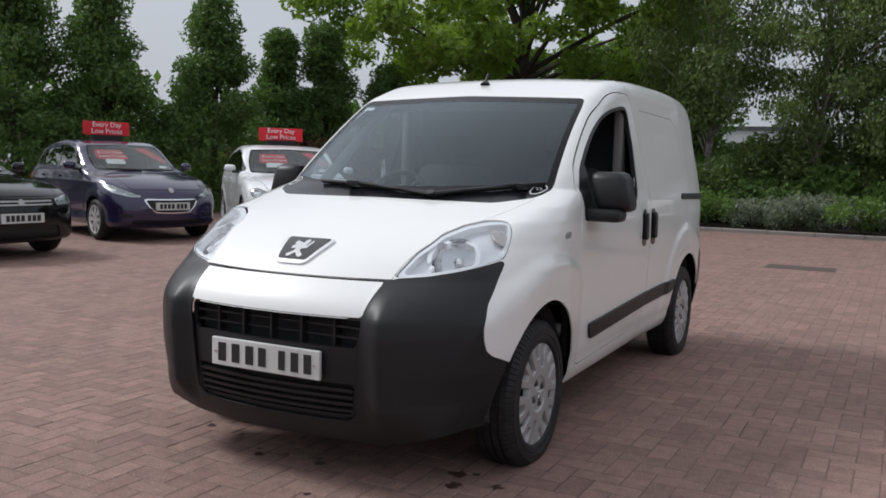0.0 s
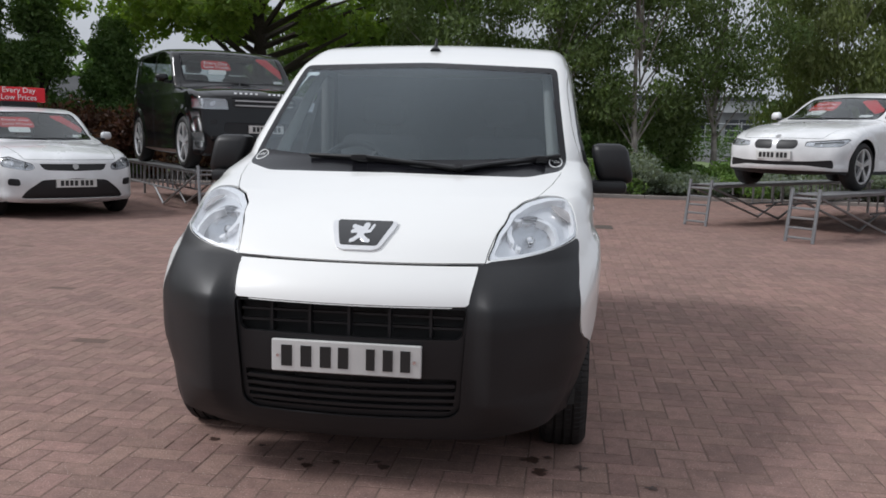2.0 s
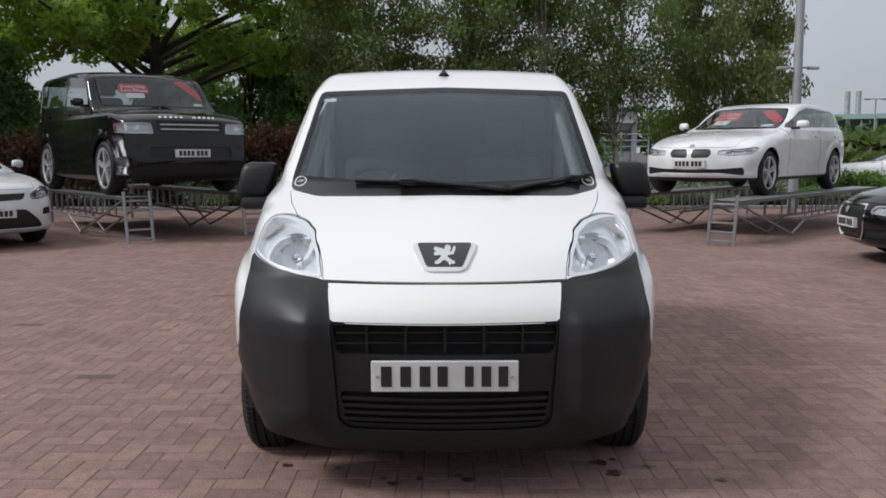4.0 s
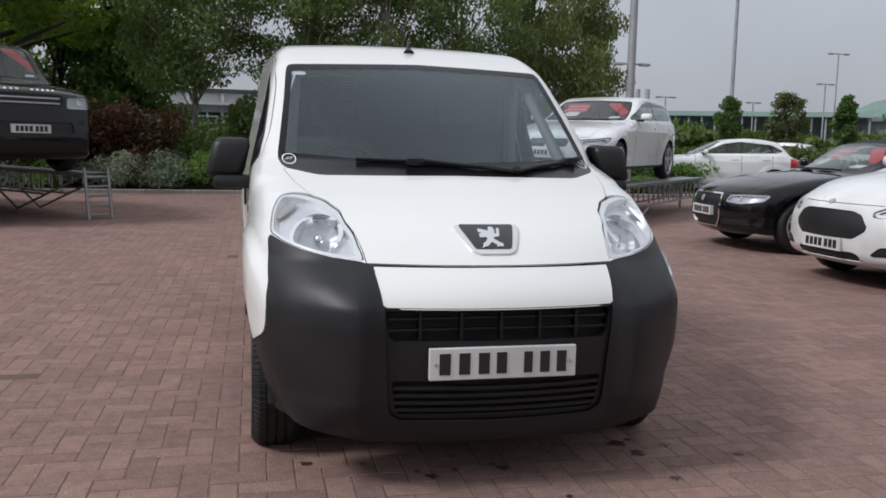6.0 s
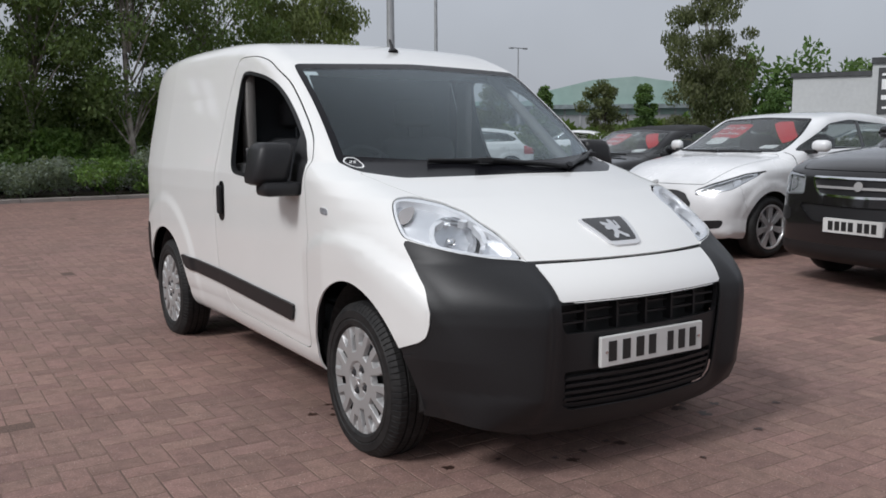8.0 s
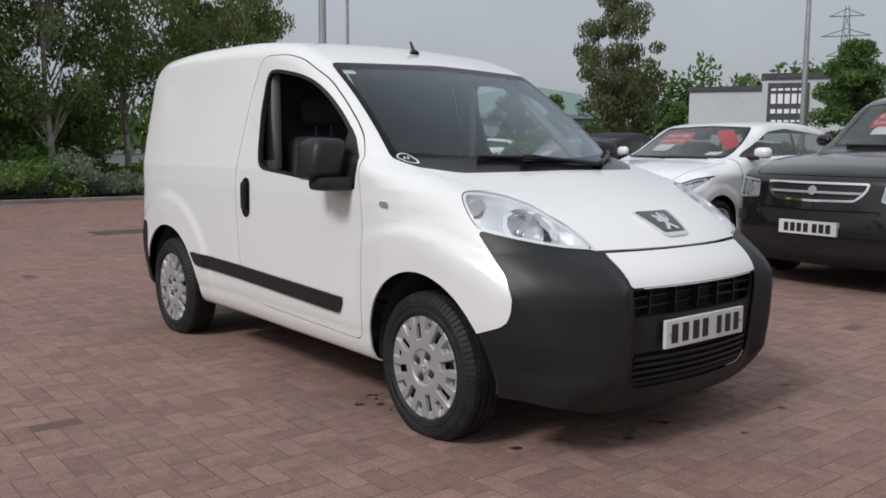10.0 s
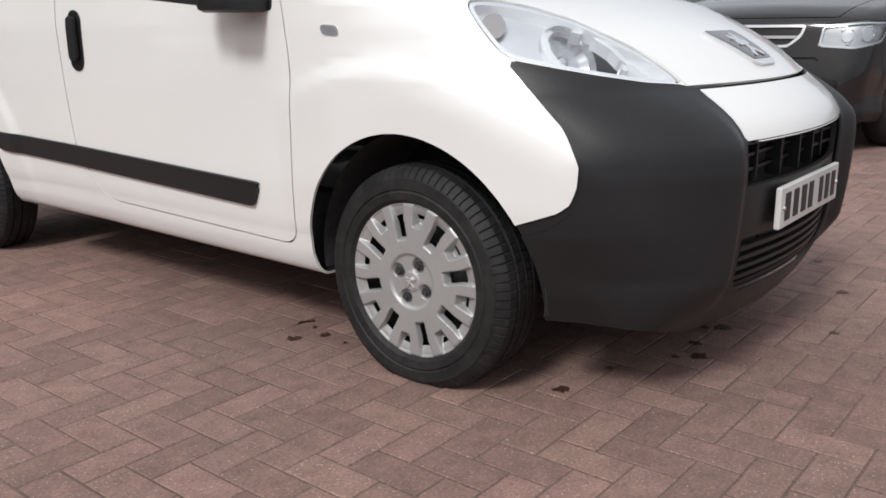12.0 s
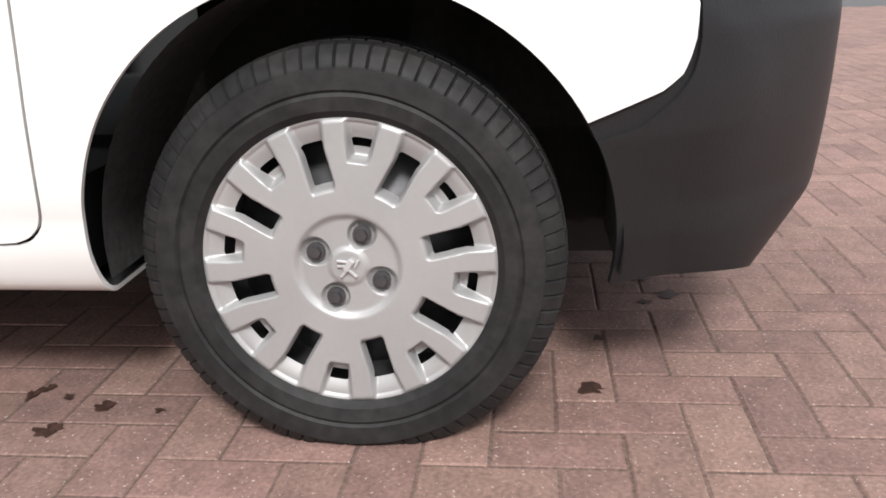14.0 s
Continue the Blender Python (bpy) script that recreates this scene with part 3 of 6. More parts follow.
def van_wheel(parent, sx, wy):
    """One of the van's wheels: tyre, dark steel wheel, silver cover with bolts."""
    w = new("wheel")
    w.parent, w.matrix_basis = parent, pose(sx * (0.745 if wy < 1 else 0.775), wy, 0.284) @ Matrix.Diagonal((sx, 1, 1, 1))
    if not SHARED:
        t = part("tyre", tyre_mesh(), RUBBER, w, smooth=30)
        d = part("steel_wheel", lathe([(0.07, 0.212), (0.0, 0.20), (-0.01, 0.19), (0.03, 0.12), (0.05, 0.09), (0.05, 0.001)], 40), STEEL, w, "dark steel wheel", smooth=50)
        c = skin("wheel_cover", cover_mesh(), SILVER, w, 0.002, "silver plastic wheel cover")
        c.location.x = 0.083
        bm = bmesh.new()
        bmesh.ops.create_cone(bm, cap_ends=True, segments=6, radius1=0.0095, radius2=0.0085, depth=0.012, matrix=pose(0.081, 0, 0, 0, 90, 0))
        bmesh.ops.create_cone(bm, cap_ends=True, segments=16, radius1=0.0135, radius2=0.0135, depth=0.004, matrix=pose(0.077, 0, 0, 0, 90, 0))
        b = part("wheel_bolt", bm, STEEL, w)
        SHARED.update(tyre=t.data, steel_wheel=d.data, wheel_cover=c.data, wheel_bolt=b.data)
        b.location = (0, 0.051 * math.cos(math.radians(25)), 0.051 * math.sin(math.radians(25)))
        first = 1
    else:
        for k in ("tyre", "steel_wheel", "wheel_cover"):
            o = part(k, SHARED[k], None, w)
            o.location.x = 0.083 if k == "wheel_cover" else 0
        first = 0
    for k in range(first, 4):
        o = part("wheel_bolt", SHARED["wheel_bolt"], None, w)
        a = math.radians(25 + 90 * k)
        o.location = (0, 0.051 * math.cos(a), 0.051 * math.sin(a))
    bm = bmesh.new()
    for a, b, c, d, rr in ((0.006, 0.010, -0.003, -0.004, 0.005), (0, 0.008, -0.015, 0.010, 0.002), (-0.001, 0.002, -0.015, 0.002, 0.002), (-0.003, -0.005, -0.010, -0.014, 0.0025), (0.002, -0.004, 0.012, -0.014, 0.0025), (0.010, 0, 0.016, 0.011, 0.002)):
        tube(bm, (0.087, -a, b), (0.087, -c, d), rr, rr, 6)
    part("emblem", bm, ALLOY, w, "small raised emblem")
    return w


van = thing("panel_van", "white small panel van with unpainted black bumpers, parked on brick paving", "van", pose(-0.003, 0, 0, 0, 0, 0.3))
skin_van = shell(van_field, (0.45, -0.1, 2.6, 0.5, 0.95), (0.95, -0.85, 3.2, -0.30, 1.8), 0.022)


def cut(field_value):
    """Takes a piece out of the van's skin and returns it."""
    global skin_van
    V, N, T = skin_van
    piece, skin_van = split(skin_van, field_value(V))
    return piece


def mirror_pts(P):
    return list(P) + [(-a, b) for a, b in P[::-1] if abs(a) > 1e-6]


# bottom and wheel arches are open
ease = lambda q: np.clip(q, 0, 1) ** 2 * (3 - 2 * np.clip(q, 0, 1))
cut(lambda V: V[:, 2] - np.where(V[:, 1] < -0.3, 0.172 + 0.060 * ease((np.abs(V[:, 0]) - 0.42) / 0.32), 0.205))
for wy in (0.002, 2.553):
    cut(lambda V: np.maximum(np.hypot(V[:, 1] - wy, V[:, 2] - 0.30) - 0.381, 0.45 - np.abs(V[:, 0])))

# windscreen
SCREEN_EDGE = rounded(mirror_pts([(0, 1.076), (0.56, 1.069), (0.70, 1.094), (0.722, 1.13), (0.706, 1.23), (0.680, 1.40), (0.662, 1.55), (0.65, 1.586), (0, 1.606)]), 0.03)
pane = cut(lambda V: np.maximum(poly_sdf(SCREEN_EDGE, V[:, 0], V[:, 2]), V[:, 1] - 1.1))
inset = np.maximum(poly_sdf(SCREEN_EDGE, pane[0][:, 0], pane[0][:, 2]) + 0.028, 1.128 - pane[0][:, 2] + 0.06 * pane[0][:, 0] ** 2)
clear, frit = split(pane, inset)
screen = skin("windscreen", clear, SCREEN, van, 0.004, "dark tinted laminated windscreen")
screen.visible_shadow = False
skin("screen_border", frit, FRIT, screen, 0.004, "black enamel border")

# side window openings with rubber edges
WINDOW = rounded([(1.484, 1.569), (1.385, 1.577), (1.149, 1.541), (0.987, 1.499), (0.831, 1.422), (0.674, 1.315), (0.558, 1.214), (0.478, 1.085), (0.478, 0.986), (0.786, 1.006), (1.10, 1.034), (1.38, 1.053), (1.434, 1.108), (1.493, 1.371)], 0.075)
frames_of = {}
for sx in (1, -1):
    hole = cut(lambda V: np.maximum(poly_sdf(WINDOW, V[:, 1], V[:, 2]), 0.5 - sx * V[:, 0]))
    _, ring = split(hole, poly_sdf(WINDOW, hole[0][:, 1], hole[0][:, 2]) + 0.018)
    frames_of[sx] = ring

# painted lip over the grille, headlamps, bumper
LIP = rounded(mirror_pts([(0, 0.662), (0.411, 0.662), (0.415, 0.70), (0.432, 0.788), (0, 0.790)]), 0.006)
signed = lambda V: nose_angle(V) * np.sign(V[:, 0])
front = lambda V, f: np.where(nose_angle(V) > 75, 9.0, f)
scale_a = 80.0  # degrees of nose angle that count as a metre
flat = lambda P: [(a / scale_a, b) for a, b in P]
lip = cut(lambda V: np.where(V[:, 1] > -0.3, 9.0, poly_sdf(LIP, V[:, 0], V[:, 2])))
lip, _ = split(lip, poly_sdf(LIP, lip[0][:, 0], lip[0][:, 2]) + 0.0025)
LAMP = rounded([(28.5, 0.800), (36, 0.809), (43, 0.827), (50, 0.848), (56.8, 0.872), (60.2, 0.93), (64, 1.004), (61.5, 1.010), (57.5, 1.005), (51, 0.988), (43, 0.955), (34.2, 0.885)], 1.5)
lamps = {}
for sx in (1, -1):
    lamps[sx] = cut(lambda V: np.where(sx * V[:, 0] < 0.1, 9.0, poly_sdf(flat(LAMP), nose_angle(V) / scale_a, V[:, 2])))
BUMPER = [(-40, 0.0), (-40, 0.659), (20, 0.659), (20, 0.790), (27.5, 0.790), (30, 0.8), (36, 0.808), (43, 0.826), (50, 0.847), (56.8, 0.868), (52.5, 0.785), (48.9, 0.71), (47.4, 0.63), (47.6, 0.575), (48.4, 0.54), (49.8, 0.52), (52.3, 0.502), (55.0, 0.483), (64, 0.43), (64, 0.0)]
bumper = cut(lambda V: front(V, poly_sdf(flat(BUMPER), nose_angle(V) / scale_a, V[:, 2])))
PANEL = rounded(mirror_pts([(0, 0.262), (0.35, 0.265), (0.388, 0.295), (0.392, 0.40), (0.402, 0.55), (0.410, 0.664), (0, 0.664)]), 0.02)
panel, bumper = split(bumper, np.maximum(poly_sdf(PANEL, bumper[0][:, 0], bumper[0][:, 2]), bumper[0][:, 1] + 0.4))
for z0, z1, w0, w1 in ((0.547, 0.655, 0.392, 0.405), (0.284, 0.408, 0.362, 0.380)):
    SLOT = rounded([(-w0, z0), (w0, z0), (w1, z1), (-w1, z1)], 0.012)
    _, panel = split(panel, poly_sdf(SLOT, panel[0][:, 0], panel[0][:, 2]))
skin("bumper_lip", lip, WHITE, van, 0.012, "white painted panel above the grille")
skin("bumper_centre", panel, PLASTIC, van, 0.015, "recessed black centre panel", lift=-0.014)
rim_f = poly_sdf(flat(BUMPER), nose_angle(bumper[0]) / scale_a, bumper[0][:, 2])
grow = np.clip((nose_angle(bumper[0]) - 46) / 5, 0, 1) * np.clip((bumper[0][:, 2] - 0.40) / 0.06, 0, 1) * np.clip((0.66 - bumper[0][:, 2]) / 0.10, 0, 1)
bumper, flange = split(bumper, np.minimum(rim_f, -1e-4) + 0.032 * grow)
bumper_ob = skin("front_bumper", bumper, PLASTIC, van, 0.007, "black textured plastic front bumper")
for sx in (1, -1):
    half, _ = split(flange, -sx * flange[0][:, 0])
    skin("bumper_flange", half, PLASTIC, bumper_ob, 0.02, "flat step along the bumper edge", lift=-0.006)

# bonnet, doors, rear bumper
BONNET = rounded(mirror_pts([(0, -0.9), (0.44, -0.9), (0.452, -0.56), (0.485, -0.42), (0.545, -0.27), (0.615, -0.14), (0.665, 0.02), (0.705, 0.22), (0.66, 0.2), (0.56, 0.085), (0, 0.01)]), 0.03)
bonnet = cut(lambda V: np.where(V[:, 2] < 0.7, 9.0, np.maximum(poly_sdf(BONNET, V[:, 0], V[:, 1]), V[:, 2] - 1.1)))
_, bonnet = split(bonnet, np.where(bonnet[0][:, 1] < -0.45, bonnet[0][:, 2] - 0.7955, 1.0))
_, bonnet = split(bonnet, -poly_sdf(BONNET, bonnet[0][:, 0], bonnet[0][:, 1]) - 0.003)
DOOR = rounded([(1.56, 1.655), (1.30, 1.648), (1.136, 1.613), (0.89, 1.504), (0.729, 1.394), (0.595, 1.290), (0.516, 1.215), (0.478, 1.14), (0.43, 0.98), (0.408, 0.82), (0.424, 0.55), (0.442, 0.312), (1.46, 0.335), (1.62, 0.50), (1.66, 1.0), (1.63, 1.45)], 0.07)
SLIDER = rounded([(1.68, 1.45), (1.672, 1.0), (1.64, 0.50), (1.50, 0.335), (2.0, 0.335), (2.13, 0.5), (2.25, 0.66), (2.52, 0.74), (2.52, 1.50), (2.40, 1.56), (1.70, 1.575)], 0.03)
for sx in (1, -1):
    door = cut(lambda V: np.maximum(poly_sdf(DOOR, V[:, 1], V[:, 2]), 0.4 - sx * V[:, 0]))
    door, _ = split(door, poly_sdf(DOOR, door[0][:, 1], door[0][:, 2]) + 0.005)
    ob = skin("front_door", door, WHITE, van, 0.01, "white front door", inner=DASH)
    skin("window_rubber", frames_of[sx], PLASTIC, ob, 0.02, "black window surround")
    if sx == 1:
        slide = cut(lambda V: np.maximum(poly_sdf(SLIDER, V[:, 1], V[:, 2]), 0.4 - sx * V[:, 0]))
        slide, _ = split(slide, poly_sdf(SLIDER, slide[0][:, 1], slide[0][:, 2]) + 0.003)
        skin("sliding_door", slide, WHITE, van, 0.01, "white sliding side door", inner=DASH)
skin("bonnet", bonnet, WHITE, van, 0.008, "smooth white bonnet", inner=DARK)
rear_bumper = cut(lambda V: np.maximum(V[:, 2] - 0.685, 2.93 - V[:, 1] - 0.05 * np.clip((V[:, 2] - 0.3) / 0.3, 0, 1)))
skin("rear_bumper", rear_bumper, PLASTIC, van, 0.01, "black plastic rear bumper")
for sx in (1, -1):
    tail = cut(lambda V: np.maximum(poly_sdf(rounded([(2.985, 0.86), (3.2, 0.86), (3.2, 1.28), (3.0, 1.28)], 0.02), V[:, 1], V[:, 2]), 0.62 - sx * V[:, 0]))
    skin("tail_lamp", tail, REDLENS, van, 0.01, "tall red tail lamp")
skin("body", skin_van, WHITE, van, 0.008, "white painted steel bodyshell", inner=DASH)
INNER_LAMP = lambda m, d: split(m, poly_sdf(flat(LAMP), nose_angle(m[0]) / scale_a, m[0][:, 2]) + d)
for sx in (1, -1):
    lamps[sx], _ = INNER_LAMP(lamps[sx], 0.003)
    lens = skin("headlamp", lamps[sx], CLEAR, van, 0.003, "large clear swept-back headlamp")
    lens.visible_shadow = False
    _, ring = INNER_LAMP(lamps[sx], 0.011)
    skin("lamp_bezel", ring, SATIN, lens, 0.032, "bright silver edge", lift=-0.005)
    # round bowl with a bright ring, ribbed reflector and bulb shield
    c = Vector((sx * 0.612, -0.385, 0.884))
    turn = Vector((sx * 0.22, -0.86, 0.42)).to_track_quat("X", "Z").to_matrix().to_4x4()
    at_bowl = Matrix.Translation(c) @ turn @ Matrix.Translation((-0.058, 0, 0))
    local = (np.array(at_bowl.inverted()) @ np.vstack([lamps[sx][0].T, np.ones(len(lamps[sx][0]))]))[:3]
    _, housing = split(lamps[sx], np.hypot(local[1], local[2]) - 0.100)
    skin("lamp_housing", housing, LAMPHOUSE, lens, 0.004, "bright silver reflector", lift=-0.034)
    away = np.hypot(local[1], local[2])
    ring, _ = split(lamps[sx], np.abs(away - 0.095) - 0.0085)
    skin("bowl_ring", ring, SATIN, lens, 0.03, "bright silver ring", lift=-0.014)
    bm = bmesh.new()
    rings = []
    for k, (u, r) in enumerate([(-0.004, 0.092), (-0.022, 0.087), (-0.040, 0.071), (-0.052, 0.048), (-0.057, 0.020), (-0.057, 0.001)]):
        rings.append([bm.verts.new((u - (0.003 if (i // 2) % 2 and 0 < k < 3 else 0), r * math.cos(i * math.pi / 24), r * math.sin(i * math.pi / 24))) for i in range(48)])
    for p, q in zip(rings, rings[1:]):
        for i in range(48):
            bm.faces.new((p[i], q[i], q[(i + 1) % 48], p[(i + 1) % 48]))
    bmesh.ops.transform(bm, matrix=at_bowl, verts=bm.verts)
    part("bowl", bm, BOWL, lens, "ribbed mirror reflector", smooth=20)
    bm = lathe([(-0.057, 0.024), (-0.028, 0.021), (-0.018, 0.014), (-0.015, 0.0005)], 20)
    bmesh.ops.transform(bm, matrix=at_bowl, verts=bm.verts)
    part("bulb_shield", bm, CHROME, lens, "bulb shield", smooth=50)
    turn_f = np.hypot((nose_angle(lamps[sx][0]) - 58.5) / scale_a, (lamps[sx][0][:, 2] - 0.957) * 0.8) - 0.026
    eye, _ = split(lamps[sx], turn_f)
    skin("indicator", eye, AMBER, lens, 0.004, "small pale amber-grey indicator", lift=-0.018)

# underbody, arch liners, bulkhead
part("underbody", boxes(((-0.50, -0.5, 0.20), (0.50, 2.95, 0.42)), ((-0.76, 0.42, 0.25), (0.76, 2.08, 0.40)), ((-0.38, -0.62, 0.21), (0.38, -0.4, 0.66)), ((-0.5, -0.5, 0.3), (0.5, 0.3, 0.74))), DARK, van)
for wy in (0.0, 2.553):
    for sx in (1, -1):
        bm = lathe([(0.50, 0.05), (0.50, 0.384), (0.782 if wy < 1 else 0.825, 0.384)], 64)
        bmesh.ops.transform(bm, matrix=pose(0, wy - 0.005, 0.30) @ Matrix.Diagonal((sx, 1, 1, 1)), verts=bm.verts)
        bmesh.ops.bisect_plane(bm, geom=bm.verts[:] + bm.edges[:] + bm.faces[:], plane_co=(0, 0, 0.25), plane_no=(0, 0, -1), clear_outer=True)
        part("arch_liner", bm, LINER, van, smooth=40)
        van_wheel(van, sx, wy)


# grille ribs and slats
back = part("grille_back", boxes(((-0.40, -0.655, 0.26), (0.40, -0.64, 0.66))), DARK, van)
for i in range(7):
    x = -0.42 + 0.14 * i
    y = -0.756 + 0.27 * x * x
    part("grille_rib", boxes(((x - 0.005, y + 0.03, 0.545), (x + 0.005, y + 0.07, 0.66))), PLASTIC, van)
for z in (0.582, 0.620):
    part("grille_bar", boxes(((-0.39, -0.70, z - 0.004), (0.39, -0.685, z + 0.004))), PLASTIC, van)
for z in (0.303, 0.330, 0.357, 0.384):
    bar = patch(van_field, rounded([(-0.372, z - 0.007), (0.372, z - 0.007), (0.372, z + 0.005), (-0.372, z + 0.005)], 0.003), step=0.005)
    skin("lower_slat", bar, PLASTIC, van, 0.02, lift=-0.010)
for i in range(3):
    x = -0.2 + 0.2 * i
    part("lower_rib", boxes(((x - 0.005, -0.70, 0.29), (x + 0.005, -0.69, 0.408))), PLASTIC, van)
plate = part("number_plate", boxes(((-0.26, -0.768, 0.4205), (0.26, -0.752, 0.5315)), bevel=0.004), PLATE_WHITE, van, "white front number plate with dark marks")
for x, w in ((-0.19, 0.05), (-0.122, 0.05), (-0.054, 0.05), (0.008, 0.048), (0.102, 0.042), (0.162, 0.046), (0.222, 0.046)):
    part("plate_mark", boxes(((x - w / 2 - 0.010, -0.7705, 0.440), (x + w / 2 - 0.022, -0.765, 0.513))), BLACKINK, plate)
for x in (-0.237, 0.237):
    part("plate_screw", lathe([(0, 0.001), (0, 0.006), (0.004, 0.007)], 12), CHROME, plate).matrix_basis = pose(x, -0.773, 0.476, 0, 0, 90)

# badge
BADGE = rounded([(-0.120, 0.911), (0.120, 0.911), (0.116, 0.892), (0.078, 0.832), (0.055, 0.825), (-0.055, 0.825), (-0.078, 0.832), (-0.116, 0.892)], 0.008)
FIELD = rounded([(-0.104, 0.9115), (0.104, 0.9115), (0.066, 0.838), (-0.066, 0.838)], 0.008)
badge = skin("badge", patch(van_field, BADGE, step=0.006), ALLOY, van, 0.012, "silver edged badge with a black field", lift=0.008)
skin("badge_field", patch(van_field, FIELD, step=0.006), GLOSSBLACK, badge, 0.004, "black mesh field", lift=0.0095)
LION = [(0.010, 0.885, -0.004, 0.866, 0.009), (0.010, 0.893, 0.014, 0.893, 0.008), (0.0, 0.884, -0.034, 0.891, 0.0042), (-0.002, 0.878, -0.034, 0.876, 0.0042), (-0.004, 0.864, -0.022, 0.851, 0.005),
        (-0.022, 0.850, -0.030, 0.849, 0.004), (0.0, 0.865, 0.022, 0.852, 0.005), (0.022, 0.850, 0.033, 0.849, 0.004), (0.014, 0.876, 0.030, 0.878, 0.0032), (0.030, 0.878, 0.037, 0.894, 0.0035)]
skin("badge_figure", patch(van_field, BADGE, step=0.0025, inside=lambda U, W: strokes(U, W, LION) - 0.0016), CHROME, badge, 0.004, "plain chrome figure", lift=0.0125)

# flanks: handles, rubbing strips, repeaters, rail
for sx in (1, -1):
    side = lambda P, step=0.012: patch(van_field, P, "x", sx, 1.1, 0.3, step)
    strip = side(rounded([(0.575, 0.494), (0.612, 0.418), (2.12, 0.470), (2.16, 0.478), (2.215, 0.546)], 0.012), 0.02)
    skin("rubbing_strip", strip, PLASTIC, van, 0.02, "black plastic rubbing strip", lift=0.012)
    for y in (1.53, 1.71) if sx == 1 else (1.53,):
        q = [(y - 0.045, 0.82), (y - 0.02, 0.797), (y + 0.025, 0.80), (y + 0.045, 0.83), (y + 0.042, 0.98), (y + 0.02, 1.008), (y - 0.02, 1.008), (y - 0.045, 0.98)]
        hd = skin("door_handle", side(rounded(q, 0.02)), GLOSSBLACK, van, 0.01, "black vertical door handle", lift=0.004)
        g = [(y - 0.028, 0.835), (y + 0.020, 0.835), (y + 0.022, 0.985), (y - 0.024, 0.985)]
        skin("grip", side(rounded(g, 0.02)), PLASTIC, hd, 0.014, "pull grip", lift=0.022)
    rep = skin("side_repeater", side(rounded([(0.222, 0.922), (0.278, 0.926), (0.284, 0.948), (0.228, 0.945)], 0.016), 0.004), CLEAR, van, 0.004, "small clear side indicator", lift=0.006)
    skin("repeater_base", side(rounded([(0.218, 0.919), (0.281, 0.923), (0.288, 0.951), (0.225, 0.948)], 0.018), 0.004), LAMPGREY, rep, 0.003, lift=0.002)
    sail = side(rounded([(0.480, 0.988), (0.60, 0.996), (0.625, 1.275), (0.558, 1.214), (0.478, 1.085)], 0.012))
    skin("mirror_sail", sail, PLASTIC, van, 0.01, "black corner panel", lift=0.001)
    bm = bmesh.new()
    box(bm, (sx * 0.855, 0.535, 1.030), (sx * 1.022, 0.70, 1.215), bevel=0.036)
    for v in bm.verts:
        v.co.y -= 0.02 * (1 - abs(v.co.z - 1.11) / 0.09) * (1 if v.co.y < 0.6 else 0)
        v.co.x -= sx * 0.02 * (v.co.z - 1.1) / 0.09
    mir = part("door_mirror", bm, PLASTIC, van, "large black plastic door mirror", smooth=50)
    bm = bmesh.new()
    box(bm, (sx * 0.80, 0.49, 0.985), (sx * 1.0, 0.62, 1.045), bevel=0.02)
    part("mirror_arm", bm, PLASTIC, mir, smooth=40)
    part("mirror_glass", boxes(((sx * 0.875, 0.699, 1.053), (sx * 1.002, 0.703, 1.19))), CHROME, mir)
    if sx == 1:
        skin("door_rail", side(rounded([(2.36, 1.045), (3.0, 1.035), (3.0, 1.075), (2.36, 1.085)], 0.01), 0.03), PLASTIC, van, 0.02, "black sliding door rail", lift=0.006)

# wipers, stickers, aerial
def on_screen(x, z):
    lo, hi = -0.2, 1.2
    for _ in range(20):
        m = (lo + hi) / 2
        if van_field(np.array([[x, m, z]]))[0] > 0:
            lo = m
        else:
            hi = m
    return Vector((x, lo, z))


for path, name in ((((-0.40, 1.126), (-0.16, 1.122), (0.10, 1.105), (0.29, 1.092)), "wiper"), (((0.27, 1.090), (0.50, 1.118), (0.60, 1.132), (0.69, 1.147)), "wiper")):
    pts = [on_screen(x, z) + Vector((0, -0.018, 0.012)) for x, z in path]
    bm = bmesh.new()
    for p, q in zip(pts, pts[1:]):
        tube(bm, p, q, 0.008, 0.008, 8)
        tube(bm, p - Vector((0, -0.008, 0.008)), q - Vector((0, -0.008, 0.008)), 0.005, 0.005, 6)
    blade = part(name, bm, PLASTIC, van, "black windscreen wiper")
    bm = bmesh.new()
    root = on_screen(path[3][0] - 0.02 if path[0][0] < 0 else path[0][0] + 0.01, 1.086) + Vector((0, -0.012, 0.012))
    tip = pts[1] if path[0][0] < 0 else pts[2]
    tube(bm, root, tip + Vector((0, -0.008, 0.006)), 0.011, 0.008, 8)
    box(bm, tip - Vector((0.035, 0.02, 0.012)), tip + Vector((0.035, 0.008, 0.012)), bevel=0.004)
    tube(bm, root - Vector((0, -0.02, 0.01)), root + Vector((0, -0.012, 0.012)), 0.016, 0.012, 10)
    part("wiper_arm", bm, PLASTIC, blade)
